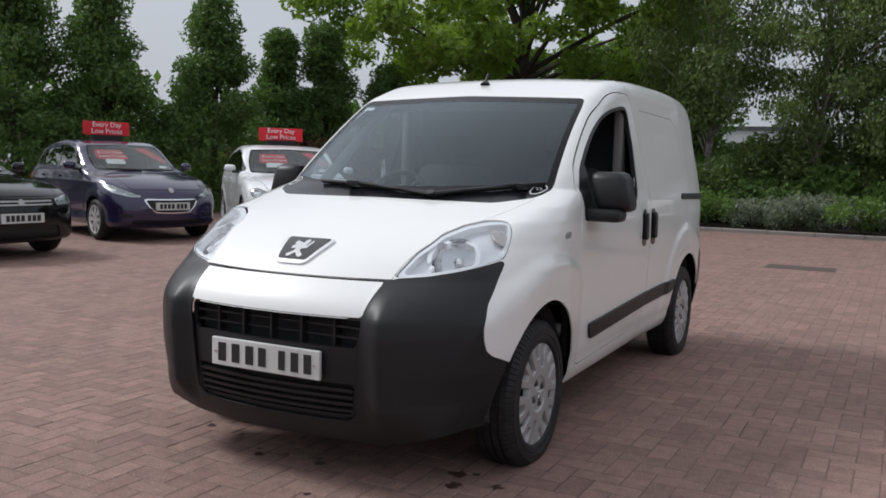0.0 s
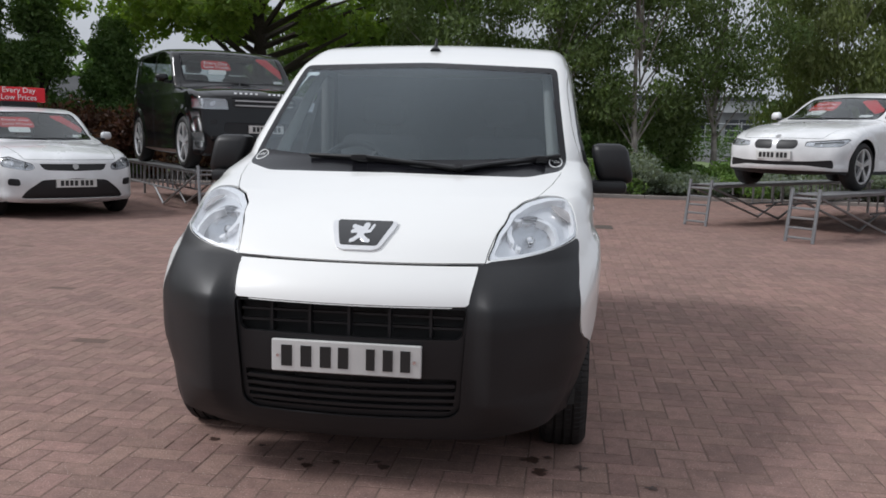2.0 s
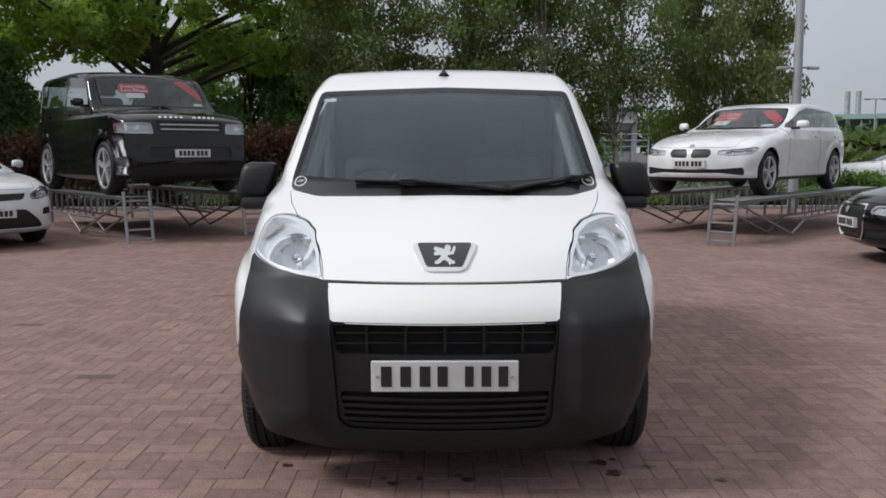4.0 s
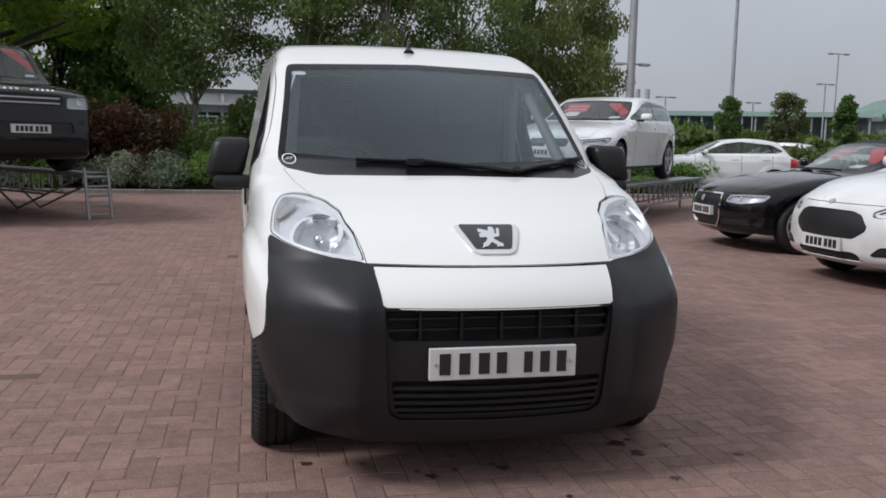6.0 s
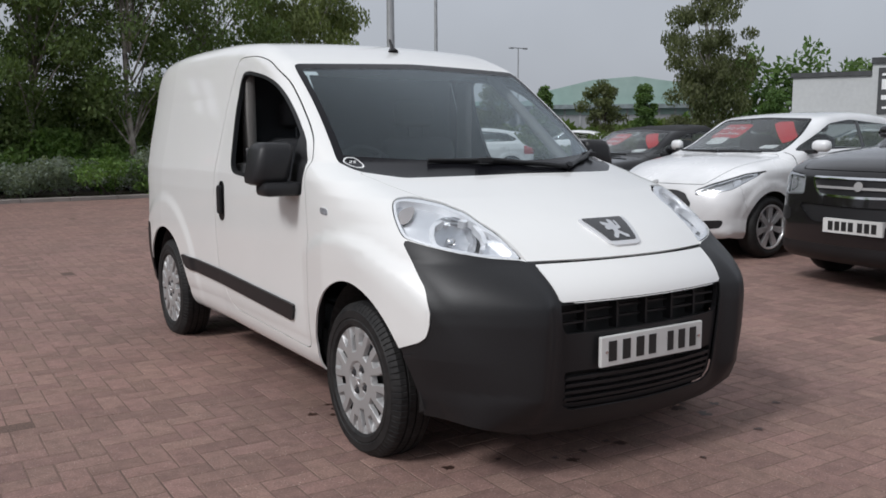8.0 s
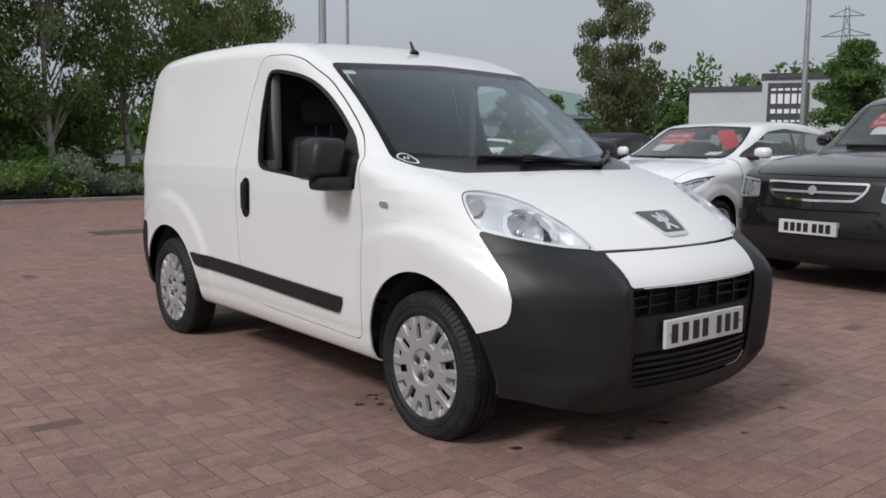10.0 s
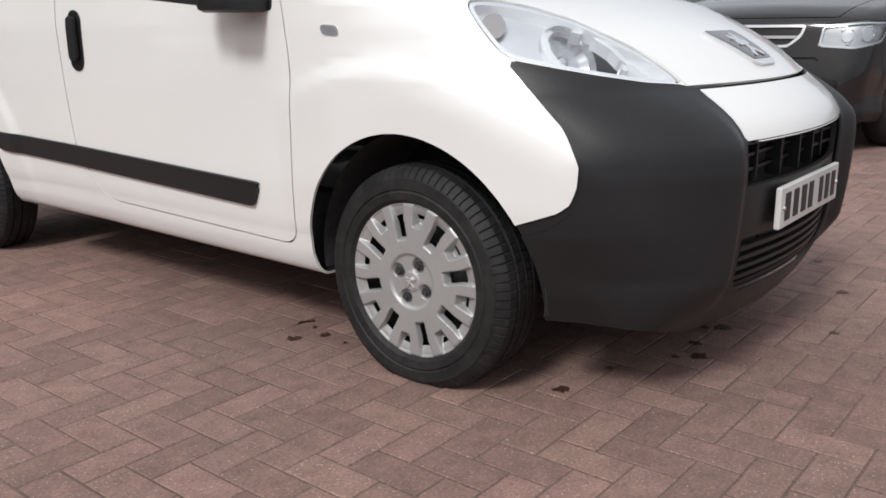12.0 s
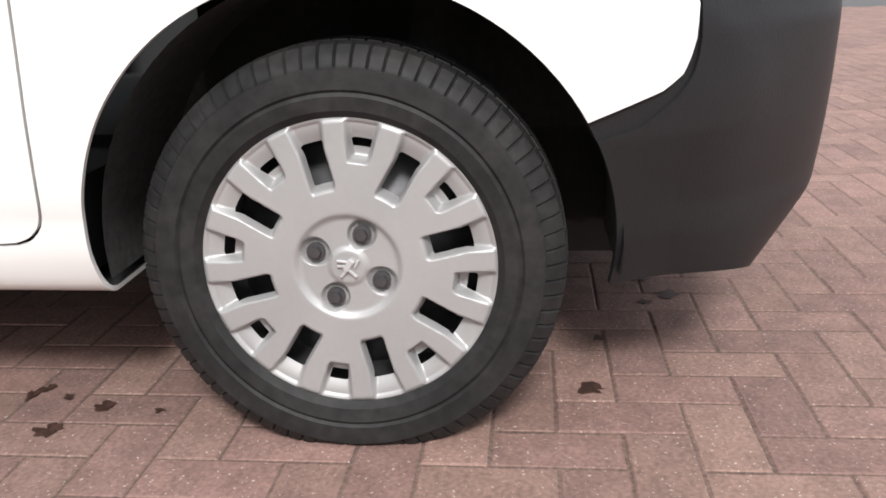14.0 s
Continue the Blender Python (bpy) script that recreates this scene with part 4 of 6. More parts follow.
for sx in (1, -1):
    cx, cz = sx * 0.672, 1.128
    ring = patch(van_field, [(cx - 0.06, cz - 0.04), (cx + 0.06, cz - 0.04), (cx + 0.06, cz + 0.04), (cx - 0.06, cz + 0.04)], near=-1.2, far=1.0, step=0.003,
                 inside=lambda U, W: np.abs(np.hypot((U - cx) / 1.35, W - cz) - 0.0205) - 0.0016)
    st = skin("screen_sticker", ring, WHITEINK, van, 0.001, "small oval white sticker", lift=0.002)
    me = lettering("25", 0.034, 0.0005)
    o = part("sticker_number", me, WHITEINK, st)
    p, nrm = on_screen(cx, cz), grad(van_field, np.array([on_screen(cx, cz)[:]]))[0]
    zax = Vector(nrm)
    xax = Vector((0, 0, 1)).cross(zax).normalized()
    o.matrix_basis = Matrix.Translation(p + zax * 0.003) @ Matrix((xax, zax.cross(xax), zax)).transposed().to_4x4()
tee = patch(van_field, [(-0.69, 1.42), (-0.55, 1.42), (-0.55, 1.56), (-0.69, 1.56)], near=-1.3, far=0.0, step=0.004, inside=lambda U, W: strokes(U, W, [(-0.632, 1.542, -0.575, 1.542, 0.009), (-0.618, 1.54, -0.652, 1.44, 0.004)]))
skin("tax_holder", tee, WHITEINK, van, 0.001, "small white paper ticket", lift=-0.006)
bm = bmesh.new()
tube(bm, (0, 1.16, 1.682), (0, 1.17, 1.700), 0.030, 0.018, 14)
tube(bm, (0, 1.16, 1.690), (0, 1.195, 1.752), 0.012, 0.006, 10)
part("aerial", bm, PLASTIC, van, "short black roof aerial", smooth=40)

# cab
dash = bmesh.new()
box(dash, (-0.66, 0.30, 0.70), (0.66, 0.66, 1.03), bevel=0.06)
box(dash, (-0.58, 0.10, 0.85), (0.58, 0.5, 1.04), bevel=0.05)
box(dash, (-0.56, 0.50, 0.95), (-0.16, 0.70, 1.10), bevel=0.05)
part("dashboard", dash, DASH, van, "dark grey dashboard", smooth=40)
bm = bmesh.new()
wheel_at = pose(-0.36, 0.80, 1.02, 62, 0, 0)
n = 28
ringv = [Vector((0.185 * math.cos(2 * math.pi * i / n), 0.185 * math.sin(2 * math.pi * i / n), 0)) for i in range(n)]
for i in range(n):
    tube(bm, wheel_at @ ringv[i], wheel_at @ ringv[(i + 1) % n], 0.016, 0.016, 8)
for i in (4, 14, 24):
    tube(bm, wheel_at @ Vector((0, 0, -0.02)), wheel_at @ ringv[i], 0.02, 0.014, 6)
box(bm, (-0.07, -0.06, -0.05), (0.07, 0.06, 0.0), wheel_at, 0.02)
part("steering_wheel", bm, PLASTIC, van, "black steering wheel")
for sx in (1, -1):
    bm = bmesh.new()
    box(bm, (sx * 0.36 - 0.25, 0.95, 0.55), (sx * 0.36 + 0.25, 1.46, 0.76), bevel=0.06)
    st = part("seat", bm, GREYCLOTH, van, "dark grey cloth seat", smooth=50)
    bm = bmesh.new()
    box(bm, (-0.24, -0.07, 0), (0.24, 0.07, 0.58), pose(sx * 0.36, 1.42, 0.66, -10), 0.06)
    part("backrest", bm, GREYCLOTH, st, smooth=50)
    bm = bmesh.new()
    box(bm, (-0.13, -0.05, 0.64), (0.13, 0.05, 0.80), pose(sx * 0.36, 1.43, 0.66, -10), 0.04)
    part("headrest", bm, GREYCLOTH, st, smooth=50)
    for dx in (-0.05, 0.05):
        bm = bmesh.new()
        tube(bm, (sx * 0.36 + dx, 1.52, 1.20), (sx * 0.36 + dx, 1.545, 1.34), 0.006, 0.006, 8)
        part("headrest_post", bm, STEEL, st)
    bm = bmesh.new()
    box(bm, (sx * 0.76, 1.44, 0.50), (sx * 0.70, 1.56, 1.10), None, 0.015)
    box(bm, (sx * 0.715, 1.45, 1.05), (sx * 0.665, 1.56, 1.56), None, 0.015)
    lining = bmesh.new()
    tube(lining, (sx * 0.665, 0.50, 1.09), (sx * 0.615, 0.95, 1.46), 0.030, 0.026, 10)
    tube(lining, (sx * 0.615, 0.95, 1.46), (sx * 0.60, 1.10, 1.56), 0.026, 0.022, 10)
    part("screen_pillar_trim", lining, PALETRIM, van, "pale grey windscreen pillar lining", smooth=60)
    part("pillar_trim", bm, PALETRIM, van, "pale grey pillar lining", smooth=40)
    part("door_card", boxes(((sx * 0.74, 0.48, 0.34), (sx * 0.775, 1.5, 0.97)), bevel=0.01), DASH, van, "dark door lining")
bulk = bmesh.new()
box(bulk, (-0.70, 1.62, 0.40), (0.70, 1.64, 1.10))
box(bulk, (-0.66, 1.62, 1.10), (0.66, 1.64, 1.60))
part("bulkhead", bulk, GREYCLOTH, van, "dark grey load-space partition")
part("headlining", boxes(((-0.60, 1.02, 1.575), (0.60, 1.62, 1.59))), PALETRIM, van)


def car(name, label, paint, L, W, H, wb, fo, r, hood, cowl, header, tailtop, deck, rim_r=0.2, m=None, soft_top=False, spokes=10, belt=None, grille=None, lower=None, lamp=None, dark_sill=0.0, plate=0.48, sign=False, card=False, ring=False, fogs=None, emblem=None, boxy=0.0, kidneys=None, bars=0, name_bars=None, double=False, pillars=(0.36, 0.86), body_lip=None):
    """A parked car, its front axle over the origin and its nose towards -y. hood, cowl, header, tailtop and deck are points of its side view."""
    t = thing(name, label, "car", m)
    rear = L - fo
    prof = [(-fo + 0.18, 0.19), (-fo + 0.03, 0.26), (-fo, 0.45), (-fo + 0.01, 0.60), (-fo + 0.07, hood - 0.05), (-fo + 0.22, hood + 0.03), ((-fo + cowl[0]) / 2, (hood + cowl[1]) / 2 + 0.036), cowl,
            header, (header[0] + 0.28, H - 0.018), (header[0] + 0.75, H + 0.006), (tailtop[0] - 0.35, (H + tailtop[1]) / 2 + 0.02), tailtop, deck, (rear - 0.01, deck[1] - 0.12), (rear, 0.55), (rear - 0.02, 0.38), (rear - 0.15, 0.22)]
    rad = [0.05, 0.08, 0.1, 0.1, 0.08, 0.1, 0.3, 0.04, 0.12, 0.15, 0.3, 0.25, 0.12, 0.1, 0.1, 0.1, 0.08, 0.08]
    w = W / 2
    b = belt or cowl[1] + 0.02
    d = dict(profile=prof, radii=rad, mid=(cowl[0] + tailtop[0]) / 2, tail=0.16, bow=2.0, crown=0.055,
             bend=((0.2, 0.5, hood, cowl[1] - 0.03, cowl[1] + 0.1, H), [q * (1 - 0.6 * boxy) for q in (0.30, 0.34, 0.40, 0.22, 0.34, 0.12)]),
             width=((0.18, 0.28, 0.42, 0.56, b - 0.17, b - 0.13, b - 0.01, b + 0.03, H), (w - 0.06, w - 0.015, w - 0.024, w - 0.006, w + 0.002, w - 0.008, w - 0.035 + 0.02 * boxy, w - 0.075 + 0.045 * boxy, w - 0.225 + 0.10 * boxy)),
             y0=-0.1, nose=0.20, y1=wb - 0.1, rear=0.14, round=((0.2, 0.35, 0.9, H - 0.2, H), [q * (1 - 0.4 * boxy) for q in (0.06, 0.16, 0.13, 0.07, 0.10)]),
             flares=((0.0, r, r + 0.14, 0.08, 0.016, 9.0), (wb, r, r + 0.14, 0.08, 0.016, 9.0)))
    fld = body_field(d)
    sk = shell(fld, (w * 0.5, 0.2, wb, 0.42, 0.75), (w + 0.08, -fo - 0.06, rear + 0.06, 0.14, H + 0.05), 0.042)
    _, sk = split(sk, sk[0][:, 2] - 0.2)
    for wy in (0.0, wb):
        _, sk = split(sk, np.maximum(np.hypot(sk[0][:, 1] - wy, sk[0][:, 2] - r) - r - 0.045, 0.4 - np.abs(sk[0][:, 0])))
    # glass: screen, rear window, side windows
    roof_w = w - 0.27 + 0.10 * boxy
    zmid = (cowl[1] + header[1]) / 2
    scr = rounded(mirror_pts([(0, cowl[1] + 0.012), (w - 0.215 + 0.05 * boxy, cowl[1] + 0.022), (w - 0.235 + 0.06 * boxy, zmid), (roof_w - 0.035, header[1] - 0.03), (0, header[1] - 0.008)]), 0.04)
    pane, sk = split(sk, np.maximum(poly_sdf(scr, sk[0][:, 0], sk[0][:, 2]), sk[0][:, 1] - header[0] - 0.05))
    pane, band = split(pane, poly_sdf(scr, pane[0][:, 0], pane[0][:, 2]) + 0.022)
    screen_ob = skin("windscreen", pane, TINT_CAR, t, 0.004, "dark reflective windscreen")
    screen_ob.visible_shadow = False
    skin("screen_border", band, FRIT, screen_ob, 0.004, "black enamel border")
    rsc = rounded(mirror_pts([(0, deck[1] + 0.03), (w - 0.2, deck[1] + 0.05), (roof_w, tailtop[1] - 0.06), (0, tailtop[1] - 0.045)]), 0.05)
    pane, sk = split(sk, np.maximum(poly_sdf(rsc, sk[0][:, 0], sk[0][:, 2]), tailtop[0] - 0.12 - sk[0][:, 1]))
    skin("rear_window", pane, TINT_CAR, t, 0.004, "dark rear window")
    sw = [(cowl[0] + 0.30, b + 0.012), (header[0] + 0.10, header[1] - 0.085), (header[0] + 0.50, H - 0.095), (tailtop[0] - 0.25, tailtop[1] - 0.075), (deck[0] - 0.30, deck[1] + 0.14), (deck[0] - 0.42, b + 0.06)]
    SW = rounded(sw, 0.05)
    pillars = [header[0] + (tailtop[0] - header[0]) * q for q in pillars]
    for sx in (1, -1):
        hole, sk = split(sk, np.maximum(poly_sdf(SW, sk[0][:, 1], sk[0][:, 2]), 0.3 - sx * sk[0][:, 0]))
        edges = [-9] + pillars + [9]
        for i in range(3):
            g, _ = split(hole, np.maximum(edges[i] + 0.03 - hole[0][:, 1], hole[0][:, 1] - edges[i + 1] + 0.03))
            if len(g[2]):
                skin("side_window", g, TINT_CAR, t, 0.004, "dark tinted side window")
        for p in pillars:
            pil, _ = split(hole, np.abs(hole[0][:, 1] - p) - 0.03)
            skin("door_pillar", pil, GLOSSBLACK, t, 0.006, "black door pillar")
    # lamps, grille, lower intake
    around = lambda V: np.abs(V[:, 0]) + 0.62 * np.maximum(V[:, 1] + fo - 0.13, 0)
    LP = rounded(lamp or [(0.42, hood - 0.15), (0.62, hood - 0.17), (w + 0.12, hood - 0.09), (w + 0.20, hood + 0.02), (0.66, hood - 0.03), (0.46, hood - 0.09)], 0.025)
    for sx in (1, -1):
        g, sk = split(sk, np.where(sk[0][:, 1] > -fo + 0.85, 9.0, np.where(sx * sk[0][:, 0] < 0.1, 9.0, poly_sdf(LP, around(sk[0]), sk[0][:, 2]))))
        g, gap = split(g, poly_sdf(LP, around(g[0]), g[0][:, 2]) + 0.006)
        lo = skin("headlamp", g, CLEAR, t, 0.003, "clear wraparound headlamp")
        lo.visible_shadow = False
        skin("lamp_seal", gap, DARK, lo, 0.006, "dark seal", lift=-0.003)
        _, edge = split(g, poly_sdf(LP, around(g[0]), g[0][:, 2]) + 0.020)
        skin("lamp_edge", edge, LAMPGREY, lo, 0.003, "bright edge", lift=-0.010)
        skin("reflector", g, LAMPINNER, lo, 0.004, "grey lamp housing", lift=-0.032)
        ua = LP[:, 0]
        for q, rr in ((0.34, 0.30), (0.62, 0.34)):
            u0 = ua.min() + (ua.max() - ua.min()) * q
            inside = g[0][np.abs(around(g[0]) - u0) < 0.06, 2]
            z0, hh = (inside.max() + inside.min()) / 2, max(inside.max() - inside.min(), 0.05)
            e = np.hypot(around(g[0]) - u0, g[0][:, 2] - z0)
            ringm, _ = split(g, np.abs(e - hh * rr) - 0.007)
            skin("lamp_ring", ringm, CHROME, lo, 0.012, "chrome ring", lift=-0.018)
            eye, _ = split(g, e - hh * rr + 0.008)
            skin("projector", eye, LAMPGREY, lo, 0.004, "round projector", lift=-0.022)
        TL = rounded([(w - 0.26, deck[1] - 0.30), (w + 0.2, deck[1] - 0.28), (w + 0.2, deck[1] - 0.02), (w - 0.2, deck[1] - 0.06)], 0.03)
        g, sk = split(sk, np.maximum(poly_sdf(TL, sx * sk[0][:, 0], sk[0][:, 2]), rear - 0.42 - sk[0][:, 1]))
        skin("tail_lamp", g, REDLENS, t, 0.01, "red tail lamp")
    G = rounded(grille or mirror_pts([(0, hood - 0.20), (0.36, hood - 0.20), (0.40, hood - 0.08), (0, hood - 0.08)]), 0.02)
    g, sk = split(sk, np.maximum(poly_sdf(G, sk[0][:, 0], sk[0][:, 2]), sk[0][:, 1] + fo - 0.4))
    if ring:
        g, edge = split(g, poly_sdf(G, g[0][:, 0], g[0][:, 2]) + 0.018)
        skin("grille_surround", edge, CHROME, t, 0.012, "chrome grille surround", lift=0.004)
    gr = skin("grille", g, PLASTIC, t, 0.01, "black grille", lift=-0.012)
    gz0, gz1, gw = G[:, 1].min(), G[:, 1].max(), G[:, 0].max()
    for i in range(bars):
        z = gz0 + (gz1 - gz0) * (i + 0.6) / (bars + 0.2)
        bar = patch(fld, [(-gw + 0.05, z - 0.012), (gw - 0.05, z - 0.012), (gw - 0.05, z + 0.008), (-gw + 0.05, z + 0.008)], far=fo + 0.1, near=-0.2, step=0.006)
        skin("grille_bar", bar, SILVER, gr, 0.01, "bright grille bar", lift=0.004)
    for i in range(10) if name_bars else ():
        x = -0.40 + 0.075 * i + (0.125 if i > 4 else 0)
        q = patch(fld, [(x - 0.022, name_bars - 0.012), (x + 0.022, name_bars - 0.012), (x + 0.022, name_bars + 0.012), (x - 0.022, name_bars + 0.012)], far=fo + 0.1, near=-0.2, step=0.02)
        skin("name_bar", q, ALLOY, t, 0.004, "bright plain bar on the bonnet edge", lift=0.004)
    ez = emblem or (gz1 + gz0) / 2
    disc = patch(fld, [(-0.06, ez - 0.06), (0.06, ez - 0.06), (0.06, ez + 0.06), (-0.06, ez + 0.06)], far=fo + 0.2, near=-0.2, step=0.01, inside=lambda U, W: np.hypot(U, (W - ez) * (1 if ez < hood - 0.05 else 1.8)) - 0.038)
    if ez > 0:
        skin("emblem", disc, SILVER, t, 0.006, "round plain emblem", lift=0.006)
    for sx in (1, -1):
        for poly in [fogs] if fogs else []:
            q = patch(fld, rounded([(sx * a, b) for a, b in poly], 0.02), far=fo + 0.2, near=-0.3, step=0.03)
            skin("fog_recess", q, PLASTIC, t, 0.01, "black fog lamp recess", lift=0.003)
        for poly in [kidneys] if kidneys else []:
            q = patch(fld, rounded([(sx * a, b) for a, b in poly], 0.03), far=fo + 0.2, near=-0.2, step=0.02)
            k = skin("kidney_surround", q, STEEL, t, 0.01, "silver grille frame", lift=0.003)
            c = np.mean(poly, 0)
            q = patch(fld, rounded([(sx * (c[0] + (a - c[0]) * 0.93), c[1] + (b - c[1]) * 0.86) for a, b in poly], 0.025), far=fo + 0.2, near=-0.2, step=0.02)
            skin("kidney_grille", q, PLASTIC, k, 0.01, "black grille opening", lift=0.008)
    Q = rounded(lower or mirror_pts([(0, 0.24), (0.55, 0.26), (0.50, 0.40), (0, 0.40)]), 0.03)
    g, sk = split(sk, np.maximum(poly_sdf(Q, sk[0][:, 0], sk[0][:, 2]), sk[0][:, 1] + fo - 0.5))
    skin("lower_intake", g, PLASTIC, t, 0.01, "black lower intake", lift=-0.015)
    if soft_top:
        top, sk = split(sk, np.maximum(header[1] - 0.03 - sk[0][:, 2] - 0.25 * np.clip((sk[0][:, 1] - tailtop[0] + 0.3) / 0.5, 0, 1), header[0] - sk[0][:, 1]))
        skin("soft_top", top, CLOTHTOP, t, 0.01, "black folding fabric roof")
    if dark_sill:
        low, sk = split(sk, sk[0][:, 2] - dark_sill)
        skin("sill_cladding", low, PLASTIC, t, 0.01, "black plastic cladding")
    BN = rounded(mirror_pts([(0, -fo - 0.2), (w * 0.55, -fo - 0.2), (w - 0.30 + 0.08 * boxy, -fo + 0.30), (w - 0.15 + 0.06 * boxy, cowl[0] - 0.05), (w - 0.17 + 0.06 * boxy, cowl[0] + 0.16), (0, cowl[0] + 0.02)]), 0.06)
    lid, sk = split(sk, np.maximum.reduce([poly_sdf(BN, sk[0][:, 0], sk[0][:, 1]), (body_lip or hood - 0.055) - sk[0][:, 2], sk[0][:, 2] - cowl[1] - 0.03]))
    lid, _ = split(lid, np.maximum(poly_sdf(BN, lid[0][:, 0], lid[0][:, 1]) + 0.007, (body_lip or hood - 0.055) + 0.006 - lid[0][:, 2]))
    skin("bonnet", lid, paint, t, 0.006, inner=DARK)
    nose_piece, sk = split(sk, np.maximum(sk[0][:, 2] - (body_lip or hood - 0.055) - 0.02, sk[0][:, 1] + fo - 0.40 - 0.10 * np.clip((0.7 - sk[0][:, 2]) / 0.3, 0, 1)))
    nose_piece, _ = split(nose_piece, nose_piece[0][:, 1] + fo - 0.396 - 0.10 * np.clip((0.7 - nose_piece[0][:, 2]) / 0.3, 0, 1))
    skin("front_bumper", nose_piece, paint, t, 0.008, inner=DARK)
    skin("body", sk, paint, t, 0.008, inner=DARK)
    for x0, x1 in ((-0.55, 0.0), (0.03, 0.52)):
        blade = tube(bmesh.new(), (x0, cowl[0] + 0.02 + 0.25 * x0 * x0, cowl[1] + 0.035), (x1, cowl[0] + 0.02 + 0.25 * x1 * x1, cowl[1] + 0.03), 0.012, 0.012, 6)
        part("wiper", blade, PLASTIC, t)
    cabin = bmesh.new()
    box(cabin, (-w + 0.25, 0.2, 0.25), (w - 0.25, wb - 0.2, b - 0.12))
    box(cabin, (-w + 0.12, -fo + 0.35, 0.22), (w - 0.3, rear - 0.3, 0.4))
    box(cabin, (-w + 0.32, -fo + 0.20, 0.24), (w - 0.32, 0.25, hood - 0.09))
    part("cabin_floor", cabin, DARK, t)
    fascia = boxes(((-w + 0.22, cowl[0] + 0.12, b - 0.35), (w - 0.22, cowl[0] + 0.55, b - 0.01)), bevel=0.06)
    part("dashboard", fascia, DASH, t)
    for sx in (1, -1):
        sh = rounded([(-0.26, 0), (0.26, 0), (0.22, 0.62), (-0.22, 0.62)], 0.08)
        bm = prism(sh, 0.12, pose(sx * 0.36, cowl[0] + 1.05, b - 0.42, -12))
        hd = rounded([(-0.13, 0.66), (0.13, 0.66), (0.11, 0.84), (-0.11, 0.84)], 0.05)
        part("seat", bm, GREYCLOTH, t)
        part("headrest", prism(hd, 0.09, pose(sx * 0.36, cowl[0] + 1.05, b - 0.42, -12)), GREYCLOTH, t)
    for wy in (0.0, wb):
        for sx in (1, -1):
            wheel("wheel", t, (sx * (w - 0.105), wy, r), r, 0.21, rim_r, sx, spokes=spokes, rim_mat=ALLOY, double=double)
    # door seams and handles
    for sx in (1, -1):
        on_side = lambda P, step: patch(fld, P, "x", sx, w + 0.1, 0.3, step)
        for y in [cowl[0] + 0.22] + pillars:
            skin("door_seam", on_side([(y - 0.005, 0.30), (y + 0.005, 0.30), (y + 0.005, b), (y - 0.005, b)], 0.005), DARK, t, 0.004, lift=0.0005)
        for y in pillars:
            skin("door_handle", on_side(rounded([(y - 0.26, b - 0.13), (y - 0.08, b - 0.125), (y - 0.08, b - 0.09), (y - 0.26, b - 0.095)], 0.012), 0.012), paint, t, 0.02, lift=0.022)
    # mirrors
    for sx in (1, -1):
        bm = bmesh.new()
        box(bm, (sx * (w - 0.005), cowl[0] + 0.40, b + 0.005), (sx * (w + 0.175), cowl[0] + 0.50, b + 0.125), bevel=0.045)
        for v in bm.verts:
            v.co.y += 0.22 * abs(v.co.x - sx * w)
        mr = part("door_mirror", bm, paint, t, smooth=60)
        part("mirror_foot", boxes(((sx * (w - 0.10), cowl[0] + 0.40, b - 0.012), (sx * (w + 0.05), cowl[0] + 0.47, b + 0.03)), bevel=0.01), PLASTIC, mr)
    # number plate with unreadable marks
    zc = plate
    yf = -fo + 0.05
    for s in np.linspace(-0.1, 0.3, 80):
        if fld(np.array([[0.2, -fo + s, zc]]))[0] < 0:
            yf = -fo + s
            break
    pl = part("number_plate", boxes(((-0.26, yf - 0.022, zc - 0.056), (0.26, yf + 0.03, zc + 0.056))), PLATE_WHITE, t, "white front number plate")
    for i, x in enumerate((-0.19, -0.13, -0.07, -0.01, 0.07, 0.13, 0.19)):
        part("plate_mark", boxes(((x - 0.021, yf - 0.026, zc - 0.036), (x + 0.021, yf - 0.02, zc + 0.036))), BLACKINK, pl)
    # dealer's red cards and roof sign
    if sign:
        top = H + 0.03
        bd = part("roof_sign", boxes(((-0.39, header[0] + 0.55, top + 0.04), (0.39, header[0] + 0.58, top + 0.265)), bevel=0.01), RED, t, "red board reading Every Day Low Prices")
        part("sign_foot", boxes(((-0.25, header[0] + 0.5, top - 0.10), (0.25, header[0] + 0.63, top + 0.045))), PLASTIC, bd)
        for words, z in (("Every Day", top + 0.215), ("Low Prices", top + 0.105)):
            part("sign_words", lettering(words, 0.118), WHITEINK, bd).matrix_basis = pose(0, header[0] + 0.546, z, 90, 0, 0)
    if card:
        span = dict(far=2.0, near=-header[0] - 0.2, step=0.03)
        zt, zb = header[1] - 0.05, cowl[1] + 0.06
        xr = roof_w - 0.02
        q = patch(fld, [(xr - 0.42, zt), (xr - 0.20, zt), (xr + 0.05, zt - (zt - zb) * 0.60), (xr - 0.03, zt - (zt - zb) * 0.80)], far=0.6, near=-header[0] - 0.25, step=0.03)
        skin("corner_banner", q, RED, screen_ob, 0.002, "red diagonal banner", lift=-0.012)
        zc = (zt + zb) / 2 - 0.02
        CLOUD = rounded([(-0.52, zc + 0.0), (-0.04, zc + 0.0), (-0.06, zc + 0.15), (-0.48, zc + 0.15)], 0.05)
        skin("price_cloud", patch(fld, CLOUD, far=0.6, near=-header[0] - 0.25, step=0.02), RED, screen_ob, 0.002, "red card with white lettering", lift=-0.020)
